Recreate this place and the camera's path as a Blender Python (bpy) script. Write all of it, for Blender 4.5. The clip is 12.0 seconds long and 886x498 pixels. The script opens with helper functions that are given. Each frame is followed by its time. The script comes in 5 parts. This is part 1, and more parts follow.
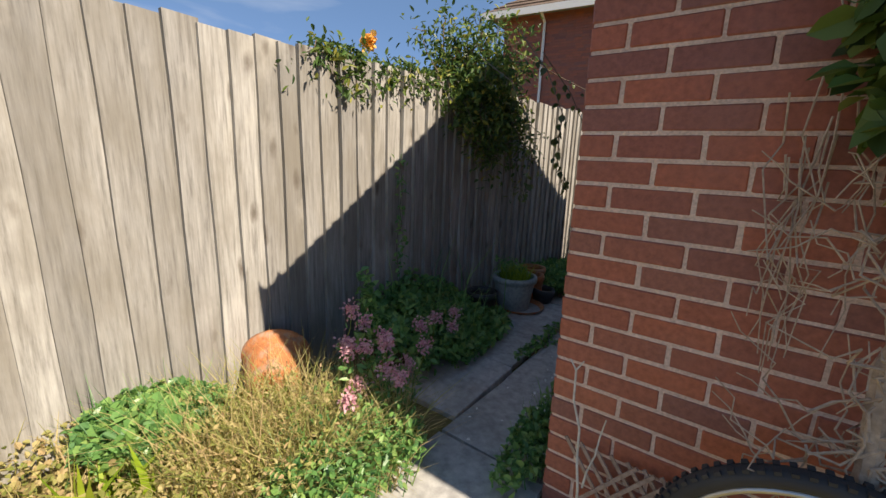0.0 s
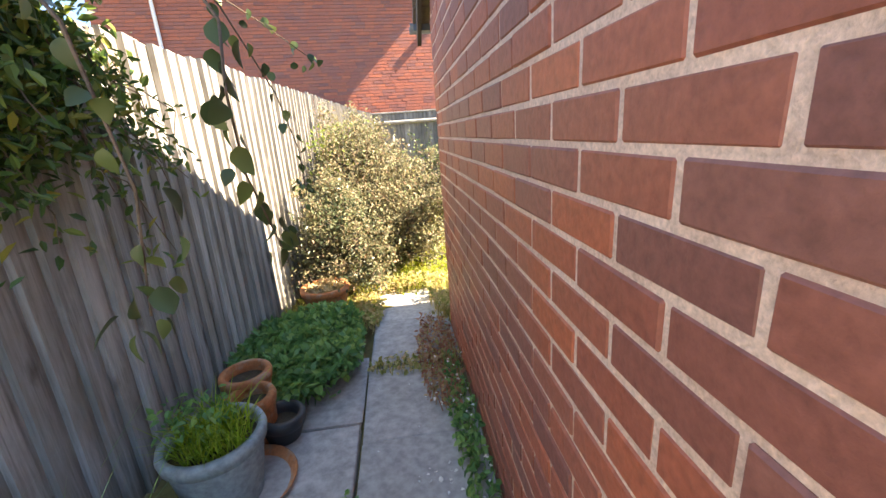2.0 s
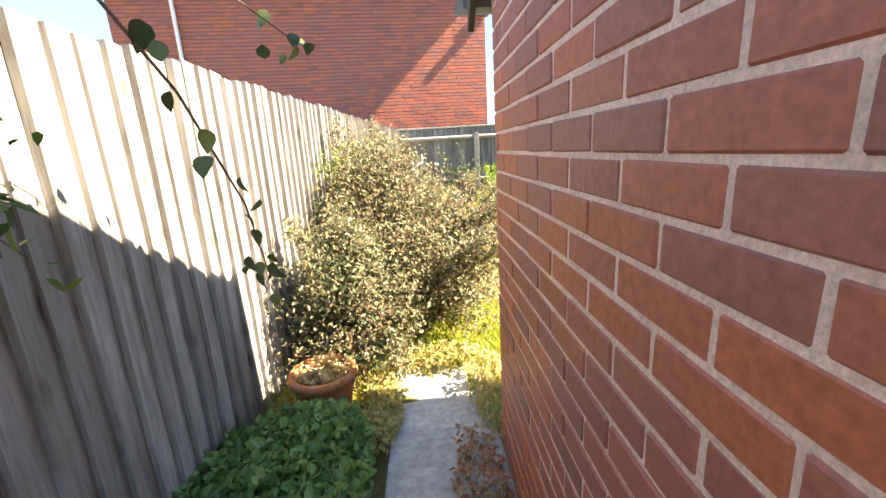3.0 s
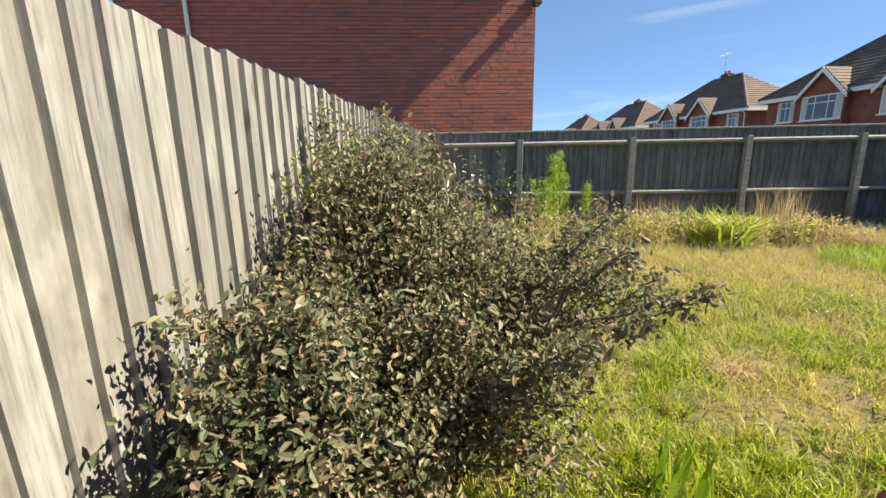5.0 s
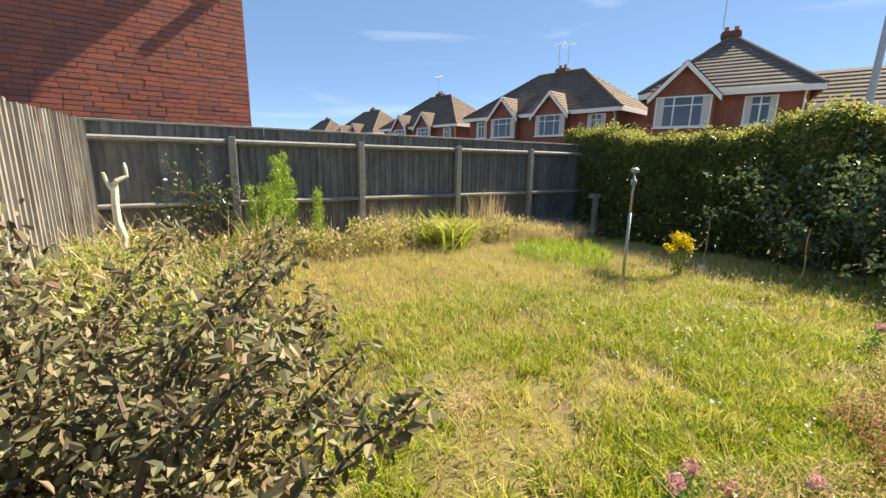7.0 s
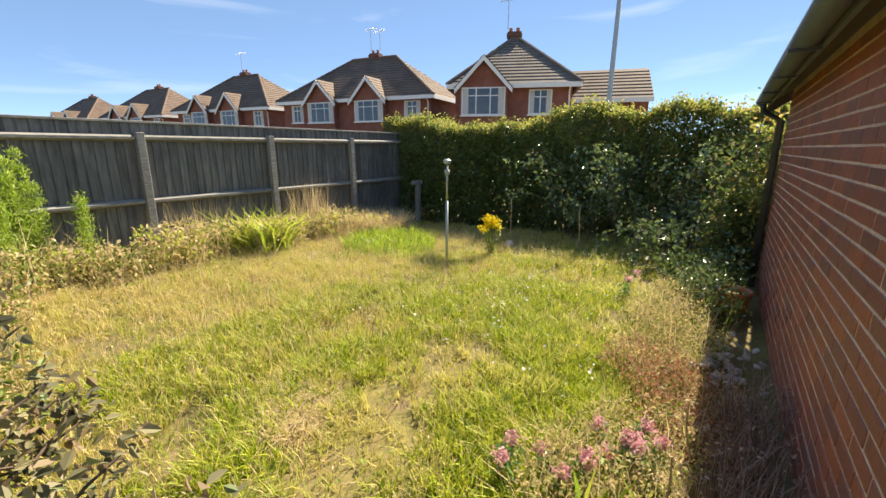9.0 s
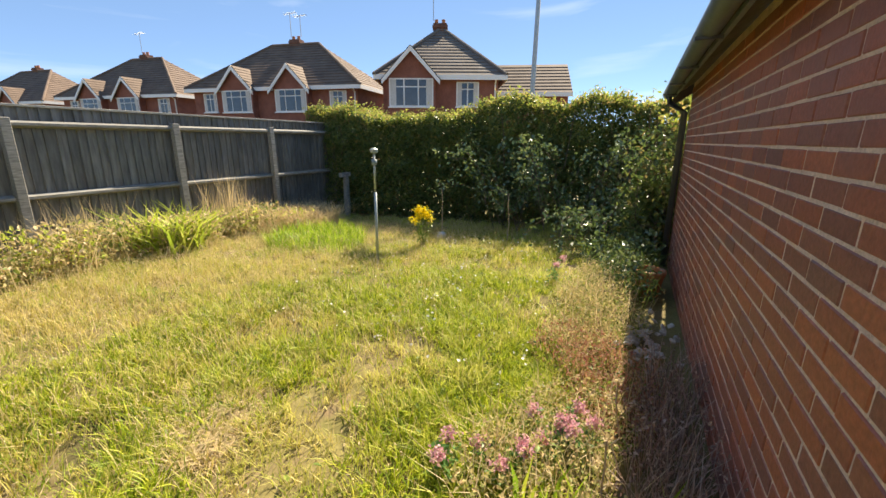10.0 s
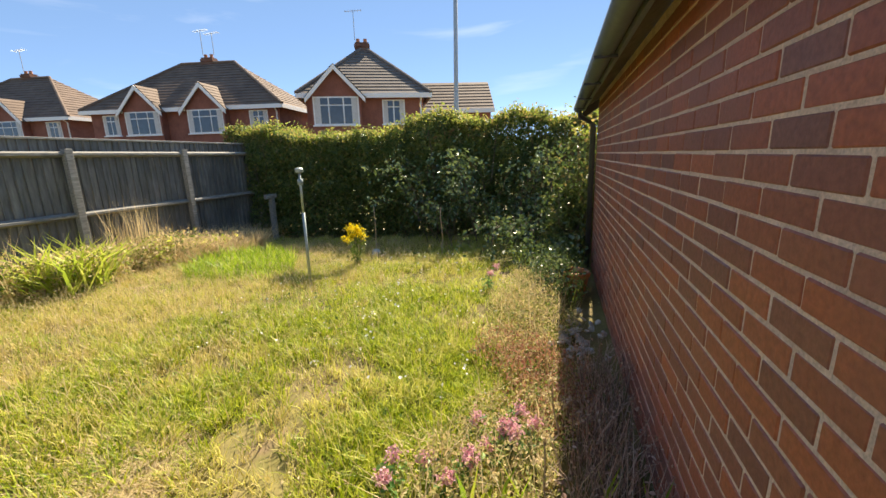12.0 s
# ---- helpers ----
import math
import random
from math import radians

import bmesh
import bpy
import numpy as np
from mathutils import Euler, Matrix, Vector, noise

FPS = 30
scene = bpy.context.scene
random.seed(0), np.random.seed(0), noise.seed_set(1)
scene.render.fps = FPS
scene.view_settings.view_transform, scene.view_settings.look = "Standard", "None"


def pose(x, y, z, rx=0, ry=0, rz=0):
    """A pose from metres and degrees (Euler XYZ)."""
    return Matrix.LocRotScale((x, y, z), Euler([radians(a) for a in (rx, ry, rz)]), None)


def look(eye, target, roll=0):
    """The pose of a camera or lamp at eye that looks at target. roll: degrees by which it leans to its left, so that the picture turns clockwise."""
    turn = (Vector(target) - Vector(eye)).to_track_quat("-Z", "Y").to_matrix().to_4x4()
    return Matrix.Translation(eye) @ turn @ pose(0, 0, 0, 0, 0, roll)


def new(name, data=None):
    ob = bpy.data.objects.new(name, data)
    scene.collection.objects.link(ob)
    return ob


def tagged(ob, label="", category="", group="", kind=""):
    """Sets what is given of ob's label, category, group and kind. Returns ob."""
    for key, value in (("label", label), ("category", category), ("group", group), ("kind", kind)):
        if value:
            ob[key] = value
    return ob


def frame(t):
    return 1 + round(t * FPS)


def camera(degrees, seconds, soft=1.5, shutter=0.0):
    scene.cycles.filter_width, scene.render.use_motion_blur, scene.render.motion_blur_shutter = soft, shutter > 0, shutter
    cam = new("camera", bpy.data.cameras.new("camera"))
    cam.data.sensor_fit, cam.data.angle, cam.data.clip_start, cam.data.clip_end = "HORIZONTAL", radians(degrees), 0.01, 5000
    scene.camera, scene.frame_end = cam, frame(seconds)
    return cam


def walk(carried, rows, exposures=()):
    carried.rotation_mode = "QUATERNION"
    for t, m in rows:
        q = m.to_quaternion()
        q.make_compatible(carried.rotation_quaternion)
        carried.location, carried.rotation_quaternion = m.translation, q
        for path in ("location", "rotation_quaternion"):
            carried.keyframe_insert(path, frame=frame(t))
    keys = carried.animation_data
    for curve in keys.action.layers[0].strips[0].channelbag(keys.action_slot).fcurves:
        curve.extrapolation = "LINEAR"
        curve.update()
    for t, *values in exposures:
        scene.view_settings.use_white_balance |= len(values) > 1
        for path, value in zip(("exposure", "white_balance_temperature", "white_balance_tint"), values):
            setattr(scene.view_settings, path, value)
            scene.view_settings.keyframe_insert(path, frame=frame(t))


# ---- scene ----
PATH = [
    (0, (0.451, -1.296, 1.293), (-0.708, 0.27, 0.84), 2.1),
    (0.5, (0.131, -0.975, 1.277), (-0.581, 0.821, 0.761), 0.7),
    (1, (-0.063, -0.526, 1.264), (-0.406, 1.357, 0.684), -2.1),
    (1.5, (-0.232, -0.087, 1.27), (-0.253, 1.79, 0.582), -4.2),
    (2, (-0.264, 0.41, 1.329), (-0.09, 2.325, 0.78), -4.2),
    (2.5, (-0.262, 0.822, 1.35), (0.035, 2.733, 0.838), -0.1),
    (3, (-0.293, 1.407, 1.396), (-0.226, 3.349, 0.922), -3.4),
    (3.2, (-0.29, 1.516, 1.409), (-0.244, 3.448, 0.895), -4.7),
    (4.8, (-0.343, 2.723, 1.394), (-0.578, 4.663, 0.969), -2.0),
    (5, (-0.328, 2.819, 1.398), (-0.384, 4.771, 0.966), -1.1),
    (5.5, (-0.19, 3.055, 1.386), (0.322, 4.928, 0.911), -0.2),
    (6, (-0.037, 3.213, 1.386), (0.954, 4.889, 0.932), 1.7),
    (6.5, (0.057, 3.408, 1.39), (1.135, 5.053, 1.026), 1.6),
    (6.7, (0.119, 3.475, 1.393), (1.159, 5.136, 0.992), 1.0),
    (8.3, (0.3, 3.586, 1.525), (1.609, 5.014, 1.027), -0.6),
    (8.5, (0.311, 3.575, 1.524), (1.733, 4.895, 1.038), -0.3),
    (9, (0.326, 3.555, 1.507), (1.932, 4.645, 1.024), 0.2),
    (9.5, (0.346, 3.562, 1.501), (2.04, 4.495, 0.99), 0.8),
    (10, (0.442, 3.583, 1.461), (2.198, 4.391, 0.948), 0.4),
    (10.5, (0.479, 3.559, 1.463), (2.272, 4.303, 0.981), -0.2),
    (11, (0.45, 3.53, 1.471), (2.265, 4.237, 1.018), -0.9),
    (11.5, (0.444, 3.503, 1.474), (2.272, 4.185, 1.032), -1.3),
    (12, (0.447, 3.559, 1.455), (2.325, 4.085, 1.012), -1.5),
]
cam = camera(94.5, 12.0)
EXPOSURE = [(0.0, 0.75, 7500, 12), (0.6, 1.4, 7700, 12), (1.2, 2.2, 7700, 11), (1.5, 2.6, 7700, 10), (2.0, 2.9, 8300, 14), (3.2, 2.8, 8500, 14), (4.7, 1.2, 7200, 7), (5.2, 1.2, 7300, 8), (6.2, 1.27, 7800, 9), (12.0, 1.38, 7900, 10)]
walk(cam, [(t, look(e, a, r)) for t, e, a, r in PATH], EXPOSURE)

# ---- world and sun ----
SUN_DIR = Vector((1.0, -0.06, 0.95)).normalized()
world = bpy.data.worlds.new("sky")
scene.world = world
world.use_nodes = True
wn, wl = world.node_tree.nodes, world.node_tree.links
sky = wn.new("ShaderNodeTexSky")
sky.sky_type = "NISHITA"
sky.sun_disc = False
sky.sun_elevation = math.asin(SUN_DIR.z)
sky.sun_rotation = math.atan2(SUN_DIR.x, SUN_DIR.y)
sky.air_density, sky.dust_density, sky.ozone_density = 0.4, 0.0, 4.0
# thin cirrus wisps
tc, mp, nz, rp, mx = (wn.new(k) for k in ("ShaderNodeTexCoord", "ShaderNodeMapping", "ShaderNodeTexNoise", "ShaderNodeValToRGB", "ShaderNodeMix"))
mp.inputs["Scale"].default_value = (1.2, 1.6, 9.0)
mp.inputs["Rotation"].default_value = (0.12, 0.1, 0.4)
nz.inputs["Scale"].default_value, nz.inputs["Detail"].default_value, nz.inputs["Distortion"].default_value = 1.6, 7, 0.5
rp.color_ramp.elements[0].position, rp.color_ramp.elements[1].position = 0.56, 0.92
rp.color_ramp.elements[1].color = (0.45, 0.45, 0.45, 1)
mx.data_type = "RGBA"
mx.inputs["B"].default_value = (4.0, 4.4, 5.0, 1)
wl.new(tc.outputs["Generated"], mp.inputs[0])
wl.new(mp.outputs[0], nz.inputs[0])
wl.new(nz.outputs[0], rp.inputs[0])
wl.new(rp.outputs[0], mx.inputs[0])
blue = wn.new("ShaderNodeMix")
blue.data_type = "RGBA"
blue.inputs[0].default_value = 0.6
blue.inputs["B"].default_value = (0.62, 1.3, 2.55, 1)
wl.new(sky.outputs[0], blue.inputs["A"])
wl.new(blue.outputs["Result"], mx.inputs["A"])
wl.new(mx.outputs["Result"], wn["Background"].inputs[0])
wn["Background"].inputs[1].default_value = 0.14
sun = new("sun", bpy.data.lights.new("sun", "SUN"))
sun.data.energy, sun.data.angle, sun.data.color = 5.0, radians(0.53), (1.0, 0.94, 0.84)
sun.matrix_world = look(SUN_DIR * 40, (0, 0, 0))

# ---- plan ----
YB = 3.10            # back wall of the garage; front wall at y 0, side wall at x 0
GX = 6.0             # far end of the garage
YF = 10.34           # far fence
FENCE_TOP = 1.82
EAVE = 2.0
RIDGE = 3.05
rng = np.random.default_rng(7)


def fence_x(y):
    return -1.6 + 0.08 * y


def ground_z(x, y):
    s = min(max((x + y - 9) / 10, 0), 1)
    return -0.3 * s * s * (3 - 2 * s)


# ---- mesh helpers ----
def mesh_of(name, verts, faces, material=None, smooth=False):
    me = bpy.data.meshes.new(name)
    me.from_pydata([tuple(v) for v in verts], [], faces)
    if smooth:
        me.polygons.foreach_set("use_smooth", [True] * len(me.polygons))
    if material:
        me.materials.append(material)
    me.update()
    return me


def ob_of(name, me, parent=None, label=""):
    ob = new(name, me)
    if parent:
        ob.parent = parent
    return tagged(ob, label=label)


def part(name, bm, material, parent=None, label="", smooth=False):
    me = bpy.data.meshes.new(name)
    bmesh.ops.recalc_face_normals(bm, faces=bm.faces)
    bm.to_mesh(me)
    bm.free()
    if smooth:
        me.polygons.foreach_set("use_smooth", [True] * len(me.polygons))
    me.materials.append(material)
    return ob_of(name, me, parent, label)


def empty(name, x, y, z, rz=0.0, label="", category="", group="", kind=""):
    ob = new(name)
    ob.matrix_world = pose(x, y, z, 0, 0, rz)
    return tagged(ob, label, category, group, kind)


def add_box(bm, a, b, bevel=0.0, m=None):
    r = bmesh.ops.create_cube(bm, size=1)["verts"]
    for v in r:
        v.co = Vector([a[i] if v.co[i] < 0 else b[i] for i in range(3)])
    if bevel:
        es = list({e for v in r for e in v.link_edges})
        r = bmesh.ops.bevel(bm, geom=es, offset=bevel, segments=1, affect="EDGES")["verts"]
    if m is not None:
        bmesh.ops.transform(bm, matrix=m, verts=[v for v in r if v.is_valid])
    return bm


def boxed(a, b, bevel=0.0, m=None):
    return add_box(bmesh.new(), a, b, bevel, m)


def lathe(profile, n=28):
    """A turned shape from (radius, height) rows."""
    bm = bmesh.new()
    rings = []
    for r, z in profile:
        rings.append([bm.verts.new((r * math.cos(2 * math.pi * i / n), r * math.sin(2 * math.pi * i / n), z)) for i in range(n)])
    for p, q in zip(rings, rings[1:]):
        for i in range(n):
            bm.faces.new((p[i], p[(i + 1) % n], q[(i + 1) % n], q[i]))
    bm.faces.new(rings[0])
    bm.faces.new(rings[-1])
    return bm


def add_tube(bm, pts, r0, r1, n=6):
    """A tapering round stem along points."""
    pts = [Vector(p) for p in pts]
    rings = []
    for i, p in enumerate(pts):
        d = (pts[min(i + 1, len(pts) - 1)] - pts[max(i - 1, 0)]).normalized()
        u = d.cross(Vector((0.3, 0.5, 0.81))).normalized()
        w = d.cross(u)
        r = r0 + (r1 - r0) * i / (len(pts) - 1)
        rings.append([bm.verts.new(p + (u * math.cos(2 * math.pi * k / n) + w * math.sin(2 * math.pi * k / n)) * r) for k in range(n)])
    for a, b in zip(rings, rings[1:]):
        for k in range(n):
            bm.faces.new((a[k], a[(k + 1) % n], b[(k + 1) % n], b[k]))
    bm.faces.new(rings[0])
    bm.faces.new(rings[-1])
    return bm


def wobble(p0, p1, n, amp, sag=0.0):
    """Points of a crooked line."""
    p0, p1 = Vector(p0), Vector(p1)
    out = []
    for i in range(n + 1):
        f = i / n
        k = amp * math.sin(math.pi * f)
        out.append(p0.lerp(p1, f) + Vector((rng.normal() * k, rng.normal() * k, rng.normal() * k + sag * math.sin(math.pi * f))))
    return out


def unit(v):
    return v / np.maximum(np.linalg.norm(v, axis=1, keepdims=True), 1e-9)


def leaves(name, P, size, material, parent=None, label="", droop=0.0, wide=0.5, facing=0.4):
    """Many small folded leaves in one mesh, at the points P."""
    n = len(P)
    if np.isscalar(size):
        size = size * rng.uniform(0.6, 1.3, n)
    d = unit(rng.normal(size=(n, 3)) + np.array([0, 0, -droop]))
    nn = rng.normal(size=(n, 3)) + np.array([0, 0, facing * 3])
    nn = unit(nn - d * np.sum(nn * d, axis=1, keepdims=True))
    s = np.cross(d, nn)
    L, W = size[:, None], (size * wide)[:, None]
    up = nn * W * 0.28
    V = np.stack([P, P + d * L * .32 + s * W * .5 + up, P + d * L * .7 + s * W * .38 + up * .8, P + d * L,
                  P + d * L * .7 - s * W * .38 + up * .8, P + d * L * .32 - s * W * .5 + up], axis=1).reshape(-1, 3)
    b = np.arange(n)[:, None] * 6
    F = np.concatenate([b + np.array([[0, 1, 2, 3]]), b + np.array([[0, 3, 4, 5]])]).tolist()
    return tagged(ob_of(name, mesh_of(name, V.tolist(), F, material), parent, label), kind="stuff")


def blades(name, P, height, width, material, parent=None, label="", lean=0.35, lean_dir=None):
    """Many bent grass blades in one mesh, rooted at P."""
    n = len(P)
    if np.isscalar(height):
        height = height * rng.uniform(0.5, 1.35, n)
    a = rng.uniform(0, 2 * math.pi, n)
    side = np.stack([np.cos(a), np.sin(a), np.zeros(n)], axis=1)
    b = a + rng.uniform(0.6, 2.5, n)
    out = np.stack([np.cos(b), np.sin(b), np.zeros(n)], axis=1) * (lean * rng.uniform(0.2, 1.6, n) * height)[:, None]
    if lean_dir is not None:
        out += np.array(lean_dir) * height[:, None]
    H, W = height[:, None] * np.array([[0, 0, 1]]), width * rng.uniform(0.6, 1.4, n)[:, None]
    V = np.stack([P - side * W, P + side * W, P + side * W * .8 + H * .6 + out * .35, P - side * W * .8 + H * .6 + out * .35,
                  P + H * .96 + out], axis=1).reshape(-1, 3)
    k = np.arange(n)[:, None] * 5
    F = (k + np.array([[0, 1, 2, 3]])).tolist() + (k + np.array([[3, 2, 4]])).tolist()
    return tagged(ob_of(name, mesh_of(name, V.tolist(), F, material), parent, label), kind="stuff" if n > 1 else "")


# ---- materials ----
def material(name, rough=0.8, metal=0.0, spec=0.3):
    m = bpy.data.materials.new(name)
    m.use_nodes = True
    p = m.node_tree.nodes["Principled BSDF"]
    p.inputs["Roughness"].default_value, p.inputs["Metallic"].default_value = rough, metal
    p.inputs["Specular IOR Level"].default_value = spec
    return m, m.node_tree.nodes, m.node_tree.links, p


def ramp_of(nodes, stops):
    r = nodes.new("ShaderNodeValToRGB")
    e = r.color_ramp.elements
    while len(e) < len(stops):
        e.new(0.5)
    for el, (pos, col) in zip(e, stops):
        el.position, el.color = pos, (*col, 1)
    return r


def rand_value(nodes, links):
    """A random number for each object or loose piece."""
    oi, ge, ad, fr = (nodes.new(k) for k in ("ShaderNodeObjectInfo", "ShaderNodeNewGeometry", "ShaderNodeMath", "ShaderNodeMath"))
    fr.operation = "FRACT"
    links.new(oi.outputs["Random"], ad.inputs[0])
    links.new(ge.outputs["Random Per Island"], ad.inputs[1])
    links.new(ad.outputs[0], fr.inputs[0])
    return fr.outputs[0]


def noise_of(nodes, links, scale, detail=4, stretch=(1, 1, 1), coord="Object", shift=None, rough=0.6):
    t, m, n = nodes.new("ShaderNodeTexCoord"), nodes.new("ShaderNodeMapping"), nodes.new("ShaderNodeTexNoise")
    m.inputs["Scale"].default_value = stretch
    n.inputs["Scale"].default_value, n.inputs["Detail"].default_value, n.inputs["Roughness"].default_value = scale, detail, rough
    if coord == "Position":
        links.new(nodes.new("ShaderNodeNewGeometry").outputs["Position"], m.inputs[0])
    else:
        links.new(t.outputs[coord], m.inputs[0])
    if shift is not None:
        mul = nodes.new("ShaderNodeMath")
        mul.operation, mul.inputs[1].default_value = "MULTIPLY", 37.0
        links.new(shift, mul.inputs[0])
        links.new(mul.outputs[0], m.inputs["Location"])
    links.new(m.outputs[0], n.inputs[0])
    return n.outputs[0]


def mix_of(nodes, links, fac, a, b, blend="MIX"):
    x = nodes.new("ShaderNodeMix")
    x.data_type, x.blend_type = "RGBA", blend
    for sock, val in ((x.inputs[0], fac), (x.inputs["A"], a), (x.inputs["B"], b)):
        if isinstance(val, (int, float)):
            sock.default_value = val
        elif isinstance(val, tuple):
            sock.default_value = (*val, 1)
        else:
            links.new(val, sock)
    return x.outputs["Result"]


def bump_of(nodes, links, p, height, strength, dist=0.01):
    b = nodes.new("ShaderNodeBump")
    b.inputs["Strength"].default_value, b.inputs["Distance"].default_value = strength, dist
    links.new(height, b.inputs["Height"])
    links.new(b.outputs[0], p.inputs["Normal"])


def stony(name, stops, scale, rough=0.85, bump=0.4, fine=60, dirt=None, spec=0.3, metal=0.0):
    """A grained surface: a ramp over coarse noise, fine speckle, relief."""
    m, n, l, p = material(name, rough, metal, spec)
    coarse = noise_of(n, l, scale, 5, coord="Position")
    grain = noise_of(n, l, fine, 4, coord="Position")
    r = ramp_of(n, stops)
    l.new(coarse, r.inputs[0])
    g = ramp_of(n, [(0.3, (0.72, 0.72, 0.72)), (0.7, (1.15, 1.15, 1.15))])
    l.new(grain, g.inputs[0])
    col = mix_of(n, l, 1.0, r.outputs[0], g.outputs[0], "MULTIPLY")
    if dirt:
        d = ramp_of(n, [(0.5, (0, 0, 0)), (0.68, (1, 1, 1))])
        l.new(noise_of(n, l, scale * 2.3, 6, coord="Position"), d.inputs[0])
        col = mix_of(n, l, d.outputs[0], col, dirt)
    l.new(col, p.inputs["Base Color"])
    bump_of(n, l, p, grain, bump, 0.004)
    return m


def piecewise(name, stops, grain_amt=0.25, rough=0.85, scale=40, stretch=(1, 1, 1), bump=0.4, blotch=None, spec=0.3):
    """A surface whose pieces differ: a ramp over each piece's random number, with grain on it."""
    m, n, l, p = material(name, rough, 0, spec)
    rv = rand_value(n, l)
    r = ramp_of(n, stops)
    l.new(rv, r.inputs[0])
    grain = noise_of(n, l, scale, 6, stretch, "Object", rv)
    g = ramp_of(n, [(0.28, (1 - grain_amt * 1.6,) * 3), (0.72, (1 + grain_amt,) * 3)])
    l.new(grain, g.inputs[0])
    col = mix_of(n, l, 1.0, r.outputs[0], g.outputs[0], "MULTIPLY")
    if blotch:
        d = ramp_of(n, [(0.52, (0, 0, 0)), (0.75, (0.75, 0.75, 0.75))])
        l.new(noise_of(n, l, 1.7, 6, coord="Position"), d.inputs[0])
        col = mix_of(n, l, d.outputs[0], col, blotch)
    l.new(col, p.inputs["Base Color"])
    bump_of(n, l, p, grain, bump, 0.004)
    return m


def leafy(name, stops, rough=0.5, through_light=0.35, patch=None, patch_scale=0.7, spec=0.35):
    """Leaves: each its own tint; some daylight passes through them."""
    m, n, l, p = material(name, rough, 0, spec)
    r = ramp_of(n, stops)
    l.new(rand_value(n, l), r.inputs[0])
    col = r.outputs[0]
    if patch:
        d = ramp_of(n, [(0.42, (0, 0, 0)), (0.6, (1, 1, 1))])
        l.new(noise_of(n, l, patch_scale, 4, coord="Position"), d.inputs[0])
        r2 = ramp_of(n, patch)
        l.new(rand_value(n, l), r2.inputs[0])
        col = mix_of(n, l, d.outputs[0], col, r2.outputs[0])
    l.new(col, p.inputs["Base Color"])
    tr, ms = n.new("ShaderNodeBsdfTranslucent"), n.new("ShaderNodeMixShader")
    l.new(col, tr.inputs[0])
    ms.inputs[0].default_value = through_light
    l.new(p.outputs[0], ms.inputs[1])
    l.new(tr.outputs[0], ms.inputs[2])
    l.new(ms.outputs[0], n["Material Output"].inputs[0])
    return m


def plain(name, col, rough=0.5, metal=0.0, spec=0.5, wear=0.15, scale=14):
    m, n, l, p = material(name, rough, metal, spec)
    g = ramp_of(n, [(0.3, tuple(c * (1 - wear) for c in col)), (0.7, tuple(min(1, c * (1 + wear)) for c in col))])
    l.new(noise_of(n, l, scale, 5, coord="Position"), g.inputs[0])
    l.new(g.outputs[0], p.inputs["Base Color"])
    return m


BRICK = piecewise("red_brick", [(0.0, (0.22, 0.085, 0.07)), (0.15, (0.33, 0.098, 0.062)), (0.4, (0.43, 0.12, 0.062)), (0.6, (0.28, 0.098, 0.072)), (0.75, (0.38, 0.11, 0.062)), (0.9, (0.25, 0.10, 0.08)), (1.0, (0.45, 0.128, 0.064))], 0.18, 0.55, 60, bump=0.5, blotch=(0.27, 0.11, 0.085), spec=0.5)
MORTAR = stony("mortar", [(0.3, (0.60, 0.43, 0.35)), (0.7, (0.80, 0.60, 0.49))], 9, 0.95, 0.7, 150)


